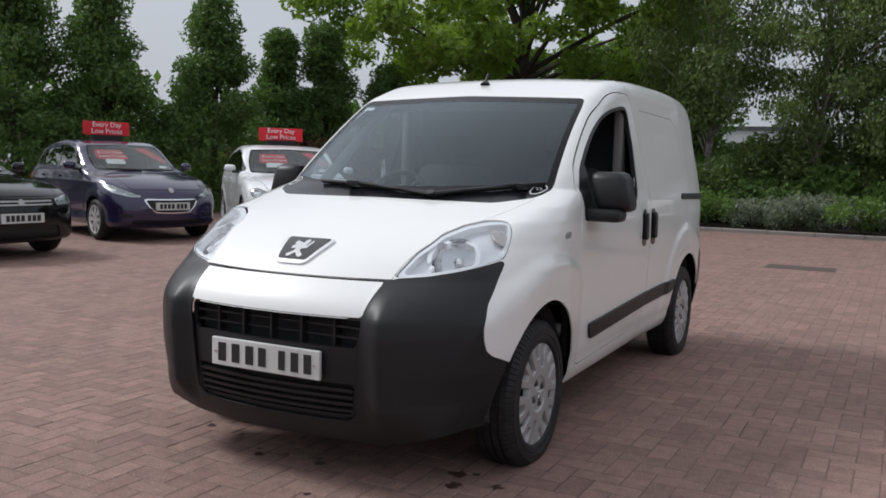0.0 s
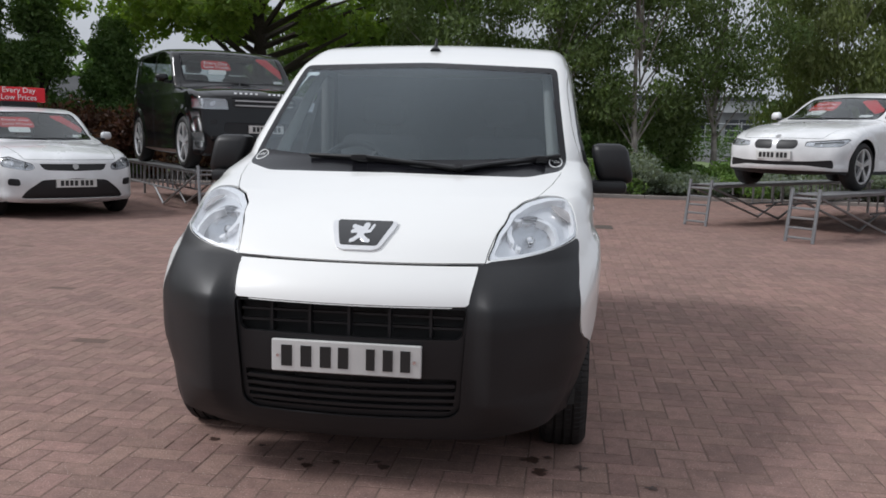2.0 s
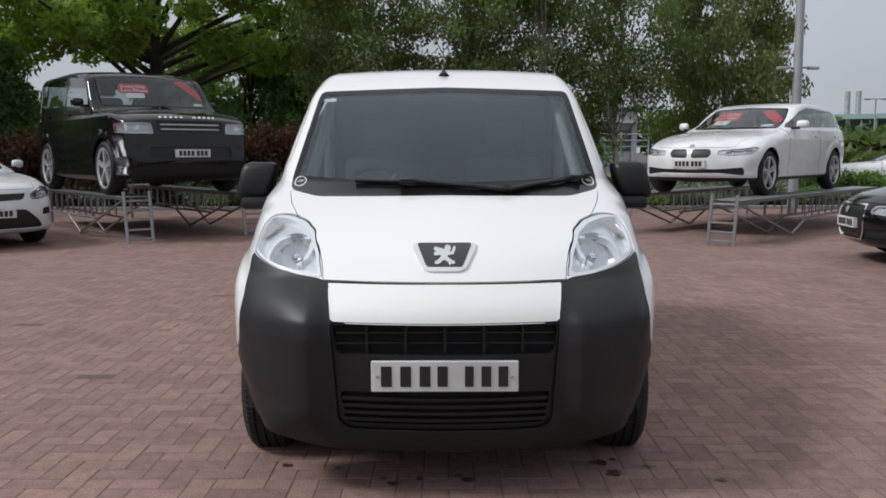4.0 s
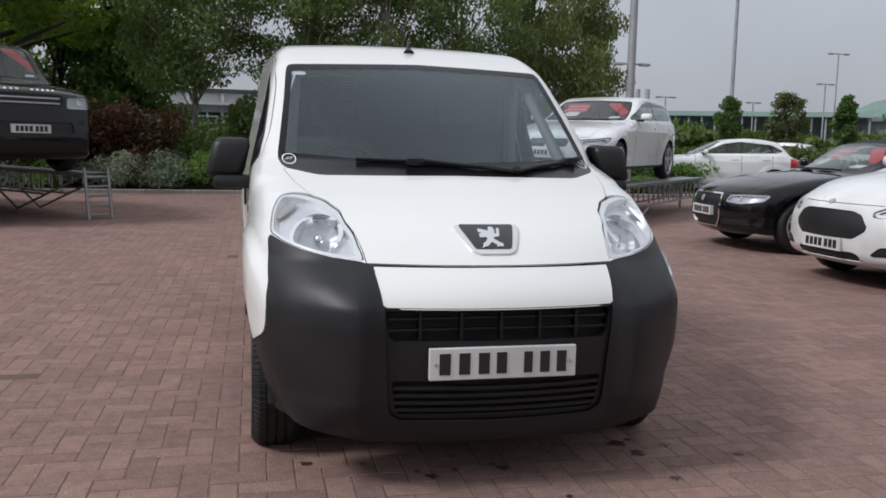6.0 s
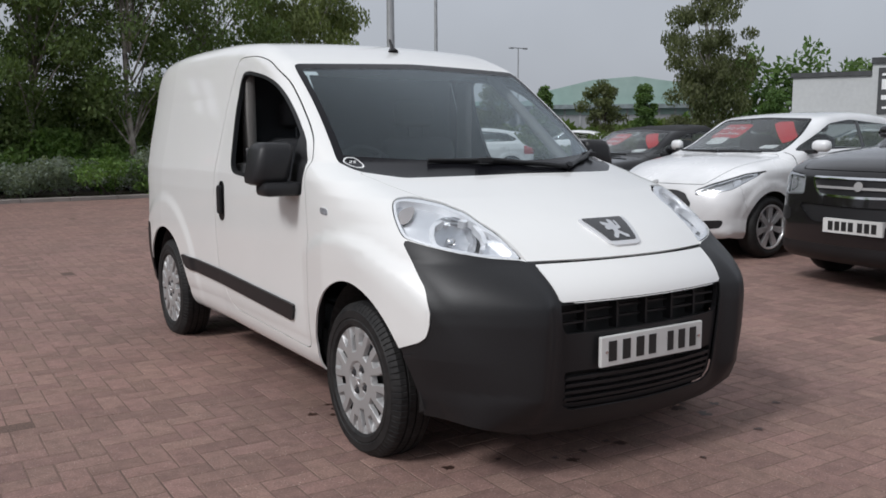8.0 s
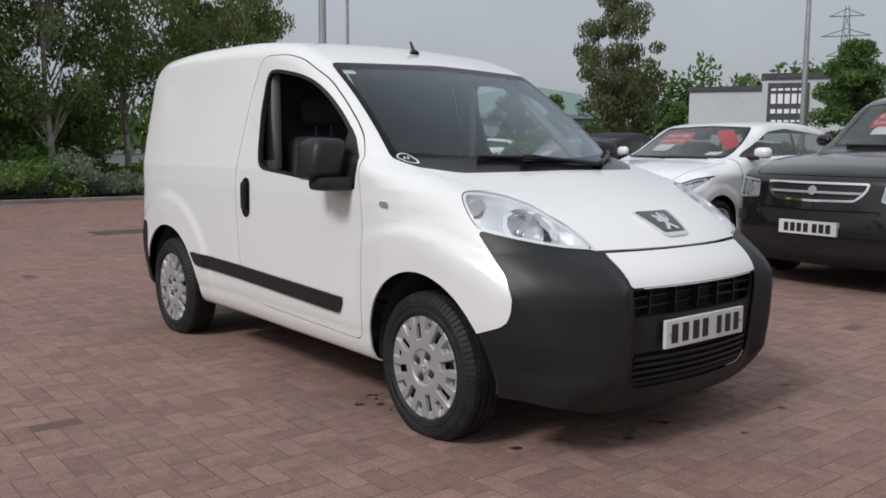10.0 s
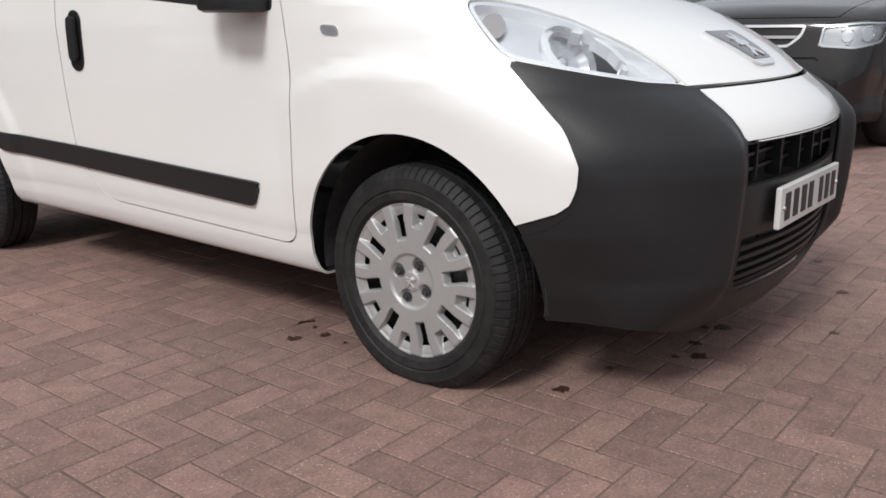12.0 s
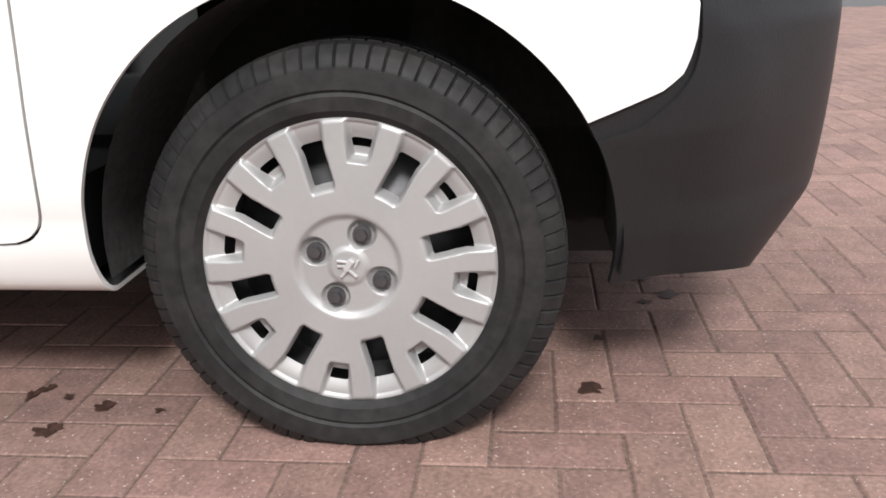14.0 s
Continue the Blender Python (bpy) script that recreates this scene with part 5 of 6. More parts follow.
        def on_glass(x, z):
            lo, hi = -0.3, header[0] + 0.25
            for _ in range(18):
                mid = (lo + hi) / 2
                lo, hi = (mid, hi) if fld(np.array([[x, mid, z]]))[0] > 0 else (lo, mid)
            p = np.array([[x, lo, z]])
            zax = Vector(grad(fld, p)[0])
            xax = Vector((0, 0, 1)).cross(zax).normalized()
            return Matrix.Translation(Vector(p[0]) - zax * 0.016) @ Matrix((xax, zax.cross(xax), zax)).transposed().to_4x4()

        for words, dz in (("Every Day", 0.105), ("Low Prices", 0.045)):
            part("card_words", lettering(words, 0.09, 0.001), WHITEINK, screen_ob, "white card lettering").matrix_basis = on_glass(-0.27, zc + dz)
        for k, (x0, x1, z0, z1, mm) in enumerate(((-0.42, -0.14, zc - 0.075, zc - 0.003, WHITEINK), (xr - 0.20, xr - 0.04, zb + 0.01, zb + 0.045, WHITEINK))):
            q = patch(fld, [(x0, z0), (x1, z0), (x1, z1), (x0, z1)], far=0.6, near=-header[0] - 0.25, step=0.03)
            skin("price_card", q, mm, screen_ob, 0.002, "printed price card", lift=-0.012)
    return t, d, fld


TINT_CAR = glass("car_window_glass", (0.78, 0.81, 0.81), 0.0, 0.040)
LAMPINNER = material("lamp_housing_grey", (0.42, 0.43, 0.44), 0.4, metal=0.3)
CLOTHTOP = material("black_roof_fabric", (0.016, 0.016, 0.017), 0.85, grain=0.2, scale=200)
P_BLACK = material("black_car_paint", (0.006, 0.006, 0.007), 0.10, coat=0.45, spec=0.2)
P_VIOLET = material("dark_violet_metallic", (0.022, 0.017, 0.060), 0.25, metal=0.3, coat=0.9)
P_WHITE = material("white_car_gloss", (0.83, 0.835, 0.84), 0.28, grain=0.01, coat=0.9)
P_SILVERW = material("pearl_white_gloss", (0.79, 0.80, 0.81), 0.28, grain=0.01, coat=0.9)
P_GREY = material("dark_grey_metallic", (0.014, 0.0125, 0.0135), 0.2, metal=0.2, coat=0.7, spec=0.3)


def at(x, y, heading, z=0.0):
    """A car's pose: where its front axle stands, and the way its nose points, in degrees from -y towards +x."""
    return pose(x, y, z, 0, 0, heading)



car("hatchback_car", "black hatchback with a narrow chrome-edged grille", P_BLACK, 4.20, 1.78, 1.47, 2.58, 0.86, 0.315, 0.80, (0.38, 0.99), (1.22, 1.40), (2.85, 1.38), (3.15, 1.0), m=at(-7.75, 3.35, 85), plate=0.50, bars=2, grille=mirror_pts([(0, 0.63), (0.46, 0.64), (0.48, 0.72), (0, 0.72)]), emblem=0.68, card=True,
    lamp=[(0.49, 0.63), (0.80, 0.64), (1.02, 0.70), (1.04, 0.77), (0.85, 0.77), (0.50, 0.725)])
car("hatchback_car", "dark violet-blue hatchback with a red roof sign", P_VIOLET, 3.96, 1.74, 1.53, 2.54, 0.80, 0.31, 0.82, (0.26, 1.02), (1.10, 1.455), (2.65, 1.42), (2.98, 1.02), m=at(-8.21, 6.44, 71), plate=0.53, sign=True, card=True, ring=True, bars=0, rim_r=0.215, spokes=8, double=True,
    grille=mirror_pts([(0, 0.42), (0.26, 0.43), (0.36, 0.52), (0.43, 0.64), (0, 0.635)]), emblem=0.76, fogs=[(0.56, 0.36), (0.74, 0.38), (0.70, 0.43), (0.57, 0.42)], lower=mirror_pts([(0, 0.25), (0.60, 0.27), (0.56, 0.33), (0, 0.32)]),
    lamp=[(0.42, 0.655), (0.62, 0.66), (0.92, 0.72), (1.20, 0.86), (0.95, 0.845), (0.62, 0.745), (0.44, 0.69)])
car("hatchback_car", "white sporty hatchback with a black lower intake and red roof sign", P_SILVERW, 4.36, 1.84, 1.53, 2.64, 0.88, 0.33, 0.84, (0.36, 1.02), (1.20, 1.455), (2.85, 1.42), (3.2, 1.0), m=at(-6.47, 7.94, 48.6), plate=0.48, sign=True, card=True, rim_r=0.235, spokes=5, double=True,
    lower=mirror_pts([(0, 0.27), (0.68, 0.27), (0.60, 0.38), (0.42, 0.52), (0, 0.545)]), grille=mirror_pts([(0, 0.64), (0.38, 0.65), (0.45, 0.735), (0, 0.735)]), fogs=[(0.66, 0.44), (0.80, 0.45), (0.80, 0.54), (0.68, 0.53)], emblem=0.70,
    lamp=[(0.50, 0.655), (0.62, 0.645), (0.98, 0.69), (1.06, 0.80), (0.90, 0.825), (0.62, 0.755), (0.50, 0.72)])
car("suv_car", "large black off-roader displayed on a raised steel ramp", P_BLACK, 4.83, 1.97, 1.89, 2.80, 0.88, 0.39, 1.12, (0.30, 1.28), (0.80, 1.80), (3.55, 1.82), (3.86, 1.27), m=at(-4.2, 9.4, 40, 0.655), boxy=1.15, rim_r=0.295, plate=0.60, spokes=5, double=True, card=True, bars=2, name_bars=1.11,
    grille=mirror_pts([(0, 0.90), (0.47, 0.90), (0.49, 1.045), (0, 1.045)]), emblem=-1, lower=mirror_pts([(0, 0.53), (0.62, 0.54), (0.60, 0.69), (0, 0.69)]), fogs=[(0.70, 0.66), (0.80, 0.66), (0.80, 0.73), (0.71, 0.73)], body_lip=1.055, pillars=(0.33, 0.72),
    lamp=[(0.53, 0.87), (0.86, 0.87), (1.16, 0.885), (1.18, 1.02), (0.86, 1.04), (0.55, 1.03)])
car("estate_car", "white estate car displayed on a raised steel ramp", P_WHITE, 4.66, 1.83, 1.46, 2.81, 0.80, 0.335, 0.76, (0.54, 0.985), (1.40, 1.375), (3.40, 1.385), (3.72, 0.99), m=at(4.12, 9.84, -42, 0.61), rim_r=0.245, plate=0.47, card=True, grille=mirror_pts([(0, 0.26), (0.2, 0.26), (0.2, 0.28), (0, 0.28)]),
    kidneys=[(0.035, 0.555), (0.29, 0.56), (0.33, 0.62), (0.30, 0.685), (0.06, 0.685), (0.035, 0.65)], lower=mirror_pts([(0, 0.33), (0.46, 0.335), (0.78, 0.30), (0.76, 0.42), (0.50, 0.395), (0, 0.385)]), emblem=0.735, spokes=5, double=True, pillars=(0.34, 0.80), dark_sill=0.265,
    lamp=[(0.40, 0.60), (0.60, 0.585), (0.92, 0.60), (1.10, 0.69), (1.05, 0.715), (0.70, 0.685), (0.42, 0.665)])
car("convertible_car", "black convertible with a black fabric roof", P_BLACK, 4.63, 1.85, 1.38, 2.75, 0.87, 0.33, 0.74, (0.52, 0.95), (1.30, 1.315), (2.3, 1.30), (2.95, 0.98), m=at(5.46, 6.17, -95.7), soft_top=True, plate=0.46, rim_r=0.235, spokes=10, card=True, ring=True, bars=0,
    grille=mirror_pts([(0, 0.27), (0.32, 0.27), (0.39, 0.36), (0.40, 0.58), (0.36, 0.68), (0, 0.68)]), lower=mirror_pts([(0.5, 0.30), (0.78, 0.32), (0.78, 0.42), (0.54, 0.40)]), emblem=0.60, pillars=(0.80, 2.0),
    lamp=[(0.45, 0.575), (0.70, 0.56), (1.02, 0.60), (1.10, 0.69), (0.80, 0.69), (0.47, 0.675)])
car("hatchback_car", "white hatchback with a wide black mesh grille", P_WHITE, 3.97, 1.74, 1.49, 2.49, 0.83, 0.315, 0.80, (0.18, 1.03), (1.05, 1.435), (2.6, 1.41), (3.0, 1.04), m=at(5.05, 3.42, -89), plate=0.385, rim_r=0.225, spokes=7, double=True, card=True,
    grille=mirror_pts([(0, 0.44), (0.36, 0.445), (0.49, 0.54), (0.40, 0.66), (0.30, 0.69), (0, 0.695)]), lower=mirror_pts([(0, 0.25), (0.45, 0.25), (0.38, 0.33), (0, 0.33)]), fogs=[(0.50, 0.31), (0.74, 0.33), (0.76, 0.41), (0.60, 0.40)], emblem=0.755, body_lip=0.745, pillars=(0.40, 0.92),
    lamp=[(0.46, 0.655), (0.56, 0.64), (0.90, 0.70), (1.26, 0.885), (1.02, 0.855), (0.66, 0.755), (0.48, 0.69)])
car("suv_car", "dark grey family off-roader with a chrome grille bar", P_GREY, 4.60, 1.85, 1.74, 2.71, 0.92, 0.355, 1.0, (0.42, 1.17), (1.10, 1.645), (3.0, 1.63), (3.5, 1.2), m=at(4.83, 0.89, -94), boxy=0.6, plate=0.52, rim_r=0.24, card=True, ring=True, bars=1,
    grille=mirror_pts([(0, 0.735), (0.36, 0.745), (0.44, 0.82), (0.46, 0.90), (0, 0.90)]), lower=mirror_pts([(0, 0.53), (0.42, 0.54), (0.56, 0.64), (0.60, 0.68), (0, 0.67)]), fogs=[(0.66, 0.52), (0.80, 0.54), (0.80, 0.64), (0.68, 0.62)], emblem=0.83, dark_sill=0.36,
    lamp=[(0.54, 0.745), (0.80, 0.73), (1.06, 0.77), (1.16, 0.92), (0.86, 0.93), (0.56, 0.905)])
far_car, _, _ = car("hatchback_car", "white hatchback parked by the hedge, tail towards the road", P_WHITE, 4.25, 1.79, 1.46, 2.60, 0.85, 0.315, 0.82, (0.35, 1.0), (1.2, 1.39), (2.75, 1.37), (3.1, 1.0), m=at(10.4, 18.6, -112), plate=0.5)


# ground: asphalt to the horizon, block paving on the lot
ground = tagged(part("ground", boxes(((-900, -900, -0.3), (900, 900, -0.06))), ASPHALT), "grey asphalt and distant land", kind="structure")
lot = tagged(part("pavement", boxes(((-13, -16, -0.2), (11, 15.35, -0.0015))), JOINT), "red brown herringbone block paving", kind="structure")
BX, BY, GAP, CH = -0.585, 0.0, 0.0020, 0.0032


def block_data(lx, ly):
    """One paving block with worn, chamfered top edges; its top is at z = 0."""
    o, i = GAP, GAP + CH
    V = [(o, o, -0.016), (lx - o, o, -0.016), (lx - o, ly - o, -0.016), (o, ly - o, -0.016), (o, o, -0.0020), (lx - o, o, -0.0020), (lx - o, ly - o, -0.0020), (o, ly - o, -0.0020),
         (i, i, 0), (lx - i, i, 0), (lx - i, ly - i, 0), (i, ly - i, 0)]
    F = [(8, 9, 10, 11)] + [(a, (a + 1) % 4, 4 + (a + 1) % 4, 4 + a) for a in range(4)] + [(4 + a, 4 + (a + 1) % 4, 8 + (a + 1) % 4, 8 + a) for a in range(4)]
    return V, F


def blocks(i0, i1, j0, j1):
    """Cells of a herringbone bond of 20 by 10 cm blocks: the corner of each block and its lie."""
    for i in range(i0, i1):
        for j in range(j0, j1):
            c = (i + j) % 4
            if c == 3:
                yield BX + 0.1 * i, BY + 0.1 * j, True
            elif c == 1:
                yield BX + 0.1 * i, BY + 0.1 * j, False


block_mesh = {}
for flat_lie in (True, False):
    me = bpy.data.meshes.new("paving_block")
    me.from_pydata(*[x if k != 1 else x for k, x in enumerate((block_data(0.2, 0.1)[0] if flat_lie else block_data(0.1, 0.2)[0], [], block_data(0.2, 0.1)[1]))])
    me.materials.append(BRICK)
    block_mesh[flat_lie] = me
near_box = (-2.05, -0.35, -1.35, 1.20)
rng = np.random.default_rng(5)
big_V, big_F, count = [], [], 0
for x, y, lie in blocks(-124, 115, -60, 153):
    near = near_box[0] < x < near_box[1] and near_box[2] < y < near_box[3]
    dz = float(rng.normal() * 0.0005)
    if near:
        o = part("paving_block", block_mesh[lie], None, lot)
        o.matrix_basis = pose(x, y, dz, float(rng.normal() * 0.12), float(rng.normal() * 0.12), 0)
    else:
        V, F = block_data(0.2, 0.1) if lie else block_data(0.1, 0.2)
        big_V.append(np.array(V) + (x, y, dz))
        big_F.append(np.array(F) + 12 * count)
        count += 1
me = bpy.data.meshes.new("paving_blocks")
me.from_pydata(np.vstack(big_V).tolist(), [], np.vstack(big_F).tolist())
rest = part("paving_blocks", me, BRICK, lot)
tagged(rest, kind="stuff")
patch_ob = tagged(part("paving_patch", boxes(((0.55, 8.66, -0.004), (1.40, 9.18, 0.004))), OLD_TAR), "dark patch in the block paving", "patch", kind="structure")
# kerb, planted bed, lawn, car park
kerb = thing("kerb", "low concrete kerb along the planted bed", "kerb", kind="structure")
for i in range(26):
    part("kerb_stone", boxes(((-12 + i * 0.9 + 0.004, 15.35, -0.1), (-12 + i * 0.9 + 0.896, 15.50, 0.075)), bevel=0.012), KERB, kerb)
tagged(part("planting_bed", boxes(((-14, 15.5, -0.1), (11.4, 20.0, 0.05))), SOIL), "dark bark mulch in the planted bed", kind="structure")
tagged(part("lawn", boxes(((-60, 20.0, -0.1), (9.0, 52.0, 0.03))), GRASS), "mown green lawn", kind="structure")
tagged(part("path", boxes(((-60, 27.0, -0.1), (9.0, 30.0, 0.045))), KERB), "pale footpath across the lawn", kind="structure")
tagged(part("side_bed", boxes(((-40, -16, -0.1), (-13.0, 20.0, 0.05))), SOIL), "dark soil under the evergreen trees", kind="structure")
# oil drips on the paving
OIL = material("dried_oil", (0.035, 0.017, 0.012), 0.55, grain=0.4, scale=120, second=(0.06, 0.03, 0.022), big=30)


def drip(x, y, r, seed):
    g = np.random.default_rng(seed)
    bm = bmesh.new()
    n = 18
    rad = r * (1 + 0.3 * g.normal(size=n))
    c = bm.verts.new((0, 0, 0.0016))
    vs = [bm.verts.new((rad[k] * math.cos(k * 2 * math.pi / n) * 1.1, rad[k] * math.sin(k * 2 * math.pi / n), 0.0012)) for k in range(n)]
    for k in range(n):
        bm.faces.new((c, vs[k], vs[(k + 1) % n]))
    o = part("oil_drip", bm, OIL)
    o.matrix_basis = pose(x, y, 0.0012)
    return tagged(o, "dark brown dried oil drip on the paving", "stain", "oil drips")


for k, (x, y, r) in enumerate(((-0.64, -0.365, 0.022), (-0.73, 0.45, 0.016), (-0.81, 0.505, 0.020), (-0.69, 0.60, 0.014), (-0.70, 0.53, 0.009), (-0.74, 0.35, 0.008), (-0.67, 0.585, 0.011), (-0.43, -0.39, 0.012), (-0.19, -0.55, 0.022),
                               (-0.10, -0.50, 0.016), (0.09, -0.52, 0.026), (0.05, -0.47, 0.014), (0.62, -0.33, 0.030), (0.67, -0.45, 0.030), (0.82, -0.37, 0.020), (0.69, -0.29, 0.014), (0.24, -0.81, 0.012), (0.69, -0.71, 0.020), (1.07, -0.52, 0.016), (-0.24, -0.50, 0.012))):
    drip(x, y, r, k)


# display ramps: two raised tracks on trestles, each with a ladder-like front
def ramp(x, y, heading, height, gauge, fronts, length=4.2, off=0.0):
    t = thing("display_ramp", "galvanised steel display ramp with ladder-like front legs", "ramp", pose(x, y, 0, 0, 0, heading))
    for sx, front in zip((1, -1), fronts):
        cx = off + sx * gauge / 2
        rail = lambda a, b, r=0.022: part("rail", tube(bmesh.new(), a, b, r, r, 6), GALV, t)
        for dx in (-0.18, 0.18):
            rail((cx + dx, -front, height - 0.03), (cx + dx, length, height - 0.03))
            rail((cx + dx, 0.5, height - 0.36), (cx + dx, length - 0.4, height - 0.36), 0.016)
            k = 0
            yy = 0.1
            while yy < length - 0.1:
                part("post", tube(bmesh.new(), (cx + dx, yy, height - 0.03), (cx + dx, yy, height - 0.36 if 0.4 < yy < length - 0.4 else height - 0.2), 0.013, 0.013, 6), GALV, t)
                yy += 0.30
            part("brace", tube(bmesh.new(), (cx + dx, -front + 0.05, height - 0.05), (cx + dx, 1.5 - front + 0.45, 0.03), 0.018, 0.018, 6), GALV, t)
            part("brace", tube(bmesh.new(), (cx + dx, 1.5 - front + 0.45, 0.03), (cx + dx, 2.1 - front + 0.45, height - 0.36), 0.018, 0.018, 6), GALV, t)
            part("leg", tube(bmesh.new(), (cx + dx, length - 0.1, height - 0.03), (cx + dx, length - 0.1, 0.0), 0.024, 0.024, 6), GALV, t)
            part("leg", tube(bmesh.new(), (cx + dx, -front - 0.10, 0.0), (cx + dx, -front, height + 0.07), 0.024, 0.024, 6), GALV, t)
        for k in range(5):
            z = 0.06 + k * (height - 0.08) / 4.3
            part("rung", tube(bmesh.new(), (cx - 0.18, -front - 0.10 + 0.10 * z / height, z), (cx + 0.18, -front - 0.10 + 0.10 * z / height, z), 0.016, 0.016, 6), GALV, t)
        part("deck", boxes(((cx - 0.22, -front + 0.05, height - 0.012), (cx + 0.22, length, height))), GALV, t, "ribbed steel deck")
    return t


ramp(-4.2, 9.4, 40, 0.655, 1.84, (0.57, 0.67), off=0.15)
ramp(4.17, 9.91, -42, 0.61, 2.0, (1.77, 1.06))


def leaf_cloud(name, centres, radii, count, size, mat, parent=None, seed=1, flat=0.0, droop=0.0):
    """Many small leaves in clumps: one mesh."""
    rng = np.random.default_rng(seed)
    C, R = np.asarray(centres, float), np.asarray(radii, float)
    k = rng.choice(len(C), count, p=(R.prod(1) ** 0.67) / (R.prod(1) ** 0.67).sum())
    u = rng.normal(size=(count, 3))
    u /= np.linalg.norm(u, axis=1, keepdims=True)
    p = C[k] + u * R[k] * (rng.random((count, 1)) ** 0.42)
    a = rng.normal(size=(count, 3))
    a[:, 2] -= droop
    a /= np.linalg.norm(a, axis=1, keepdims=True)
    b = np.cross(a, rng.normal(size=(count, 3)))
    b /= np.linalg.norm(b, axis=1, keepdims=True)
    s = size * (0.6 + 0.8 * rng.random((count, 1)))
    V = np.stack([p - a * s, p + b * s * 0.45, p + a * s, p - b * s * 0.45], 1).reshape(-1, 3)
    me = bpy.data.meshes.new(name)
    me.vertices.add(count * 4)
    me.vertices.foreach_set("co", V.astype(np.float32).ravel())
    me.loops.add(count * 4)
    me.loops.foreach_set("vertex_index", np.arange(count * 4, dtype=np.int32))
    me.polygons.add(count)
    me.polygons.foreach_set("loop_start", np.arange(0, count * 4, 4, dtype=np.int32))
    me.update(calc_edges=True)
    return part(name, me, mat, parent)


def clumps(rng, base, height, spread, n, size, shape="round"):
    """Centres and radii of a crown's clumps."""
    C, R = [], []
    for _ in range(n):
        h = rng.random()
        if shape == "cone":
            w = spread * (1 - h) ** 0.7 * (0.45 + 0.55 * rng.random())
        elif shape == "column":
            w = spread * min(1, 1.5 * (1 - h) + 0.05) * (0.4 + 0.6 * rng.random())
        else:
            w = spread * math.sqrt(max(0.05, 1 - (2 * h - 0.85) ** 2)) * math.sqrt(rng.random())
        t = rng.random() * 2 * math.pi
        C.append((w * math.cos(t), w * math.sin(t), base + h * height))
        q = size * (0.6 + 0.8 * rng.random())
        R.append((q, q, q * 0.75))
    return C, R


def tree(name, label, x, y, height, spread, base, leaf, bark, seed, shape="round", count=9000, size=0.075, trunk=0.12, n=40, clump=0.7, droop=0.0, lean=0.0):
    t = thing(name, label, "tree", pose(x, y, 0))
    rng = np.random.default_rng(seed)
    C, R = clumps(rng, base, height - base, spread, n, clump, shape)
    bm = bmesh.new()
    top = Vector((lean, 0, height * 0.8))
    pts = [Vector((0, 0, -0.05)).lerp(top, i / 6) + Vector(rng.normal(size=3) * 0.05 * i * 0.5) for i in range(7)]
    for i in range(6):
        tube(bm, pts[i], pts[i + 1], trunk * (1 - i / 7), trunk * (1 - (i + 1) / 7), 8)
    part("trunk", bm, bark, t, smooth=60)
    bm = bmesh.new()
    for c in C[:: max(1, n // 22)]:
        c = Vector(c)
        f = min(0.9, max(0.2, (c.z - 0.5) / height))
        s = pts[0].lerp(pts[-1], f * 0.85)
        mid = s.lerp(c, 0.5) + Vector((0, 0, 0.12))
        tube(bm, s, mid, trunk * 0.3, trunk * 0.2, 5)
        tube(bm, mid, c, trunk * 0.2, trunk * 0.06, 5)
    part("branchwork", bm, bark, t)
    crown = leaf_cloud("crown", C, R, count, size, leaf, t, seed, droop=droop)
    return t


LEAF_DARK = leafy("dark_green_leaves", (0.095, 0.160, 0.050), (0.12, 0.185, 0.060))
LEAF_LIME = leafy("yellow_green_leaves", (0.19, 0.275, 0.048), (0.125, 0.19, 0.04), 0.45)
LEAF_BIRCH = leafy("birch_leaves", (0.130, 0.183, 0.066), (0.158, 0.207, 0.083))
LEAF_GREY = leafy("silver_grey_leaves", (0.22, 0.25, 0.21), (0.17, 0.21, 0.165))
LEAF_SHRUB = leafy("shrub_leaves", (0.125, 0.21, 0.055), (0.155, 0.24, 0.07))
LEAF_WEEP = leafy("olive_birch_leaves", (0.105, 0.122, 0.055), (0.13, 0.14, 0.07))
LEAF_HANG = leafy("pale_olive_birch_leaves", (0.165, 0.20, 0.075), (0.19, 0.22, 0.095))
LEAF_HEDGE = leafy("olive_hedge_leaves", (0.095, 0.135, 0.045), (0.12, 0.155, 0.055))
LEAF_RED = leafy("dark_red_leaves", (0.085, 0.035, 0.028), (0.06, 0.045, 0.025))
# evergreens behind the parked cars; the first two are unseen, added for reflections
for i, (x, y, h, w) in enumerate(((-19.0, 4.5, 6.0, 1.5), (-17.2, 7.6, 6.5, 1.6), (-15.7, 9.6, 5.4, 1.45), (-14.6, 11.0, 5.1, 1.5), (-12.9, 12.9, 5.1, 1.3), (-13.3, 16.0, 4.6, 1.0), (-12.5, 16.9, 4.8, 1.05), (-11.0, 17.9, 3.9, 1.0))):
    tree("conifer_tree", "tall dark evergreen tree in a row extended out of view for reflections", x, y, h, w, 0.1, LEAF_DARK, BARK, 10 + i, "column", 30000, 0.056, n=95, clump=0.46)
tree("broadleaf_tree", "spreading tree with bright yellow-green leaves and dark limbs", -8.4, 21.5, 8.4, 6.9, 3.9, LEAF_LIME, BARK, 31, "round", 58000, 0.105, 0.34, 165, 0.64)
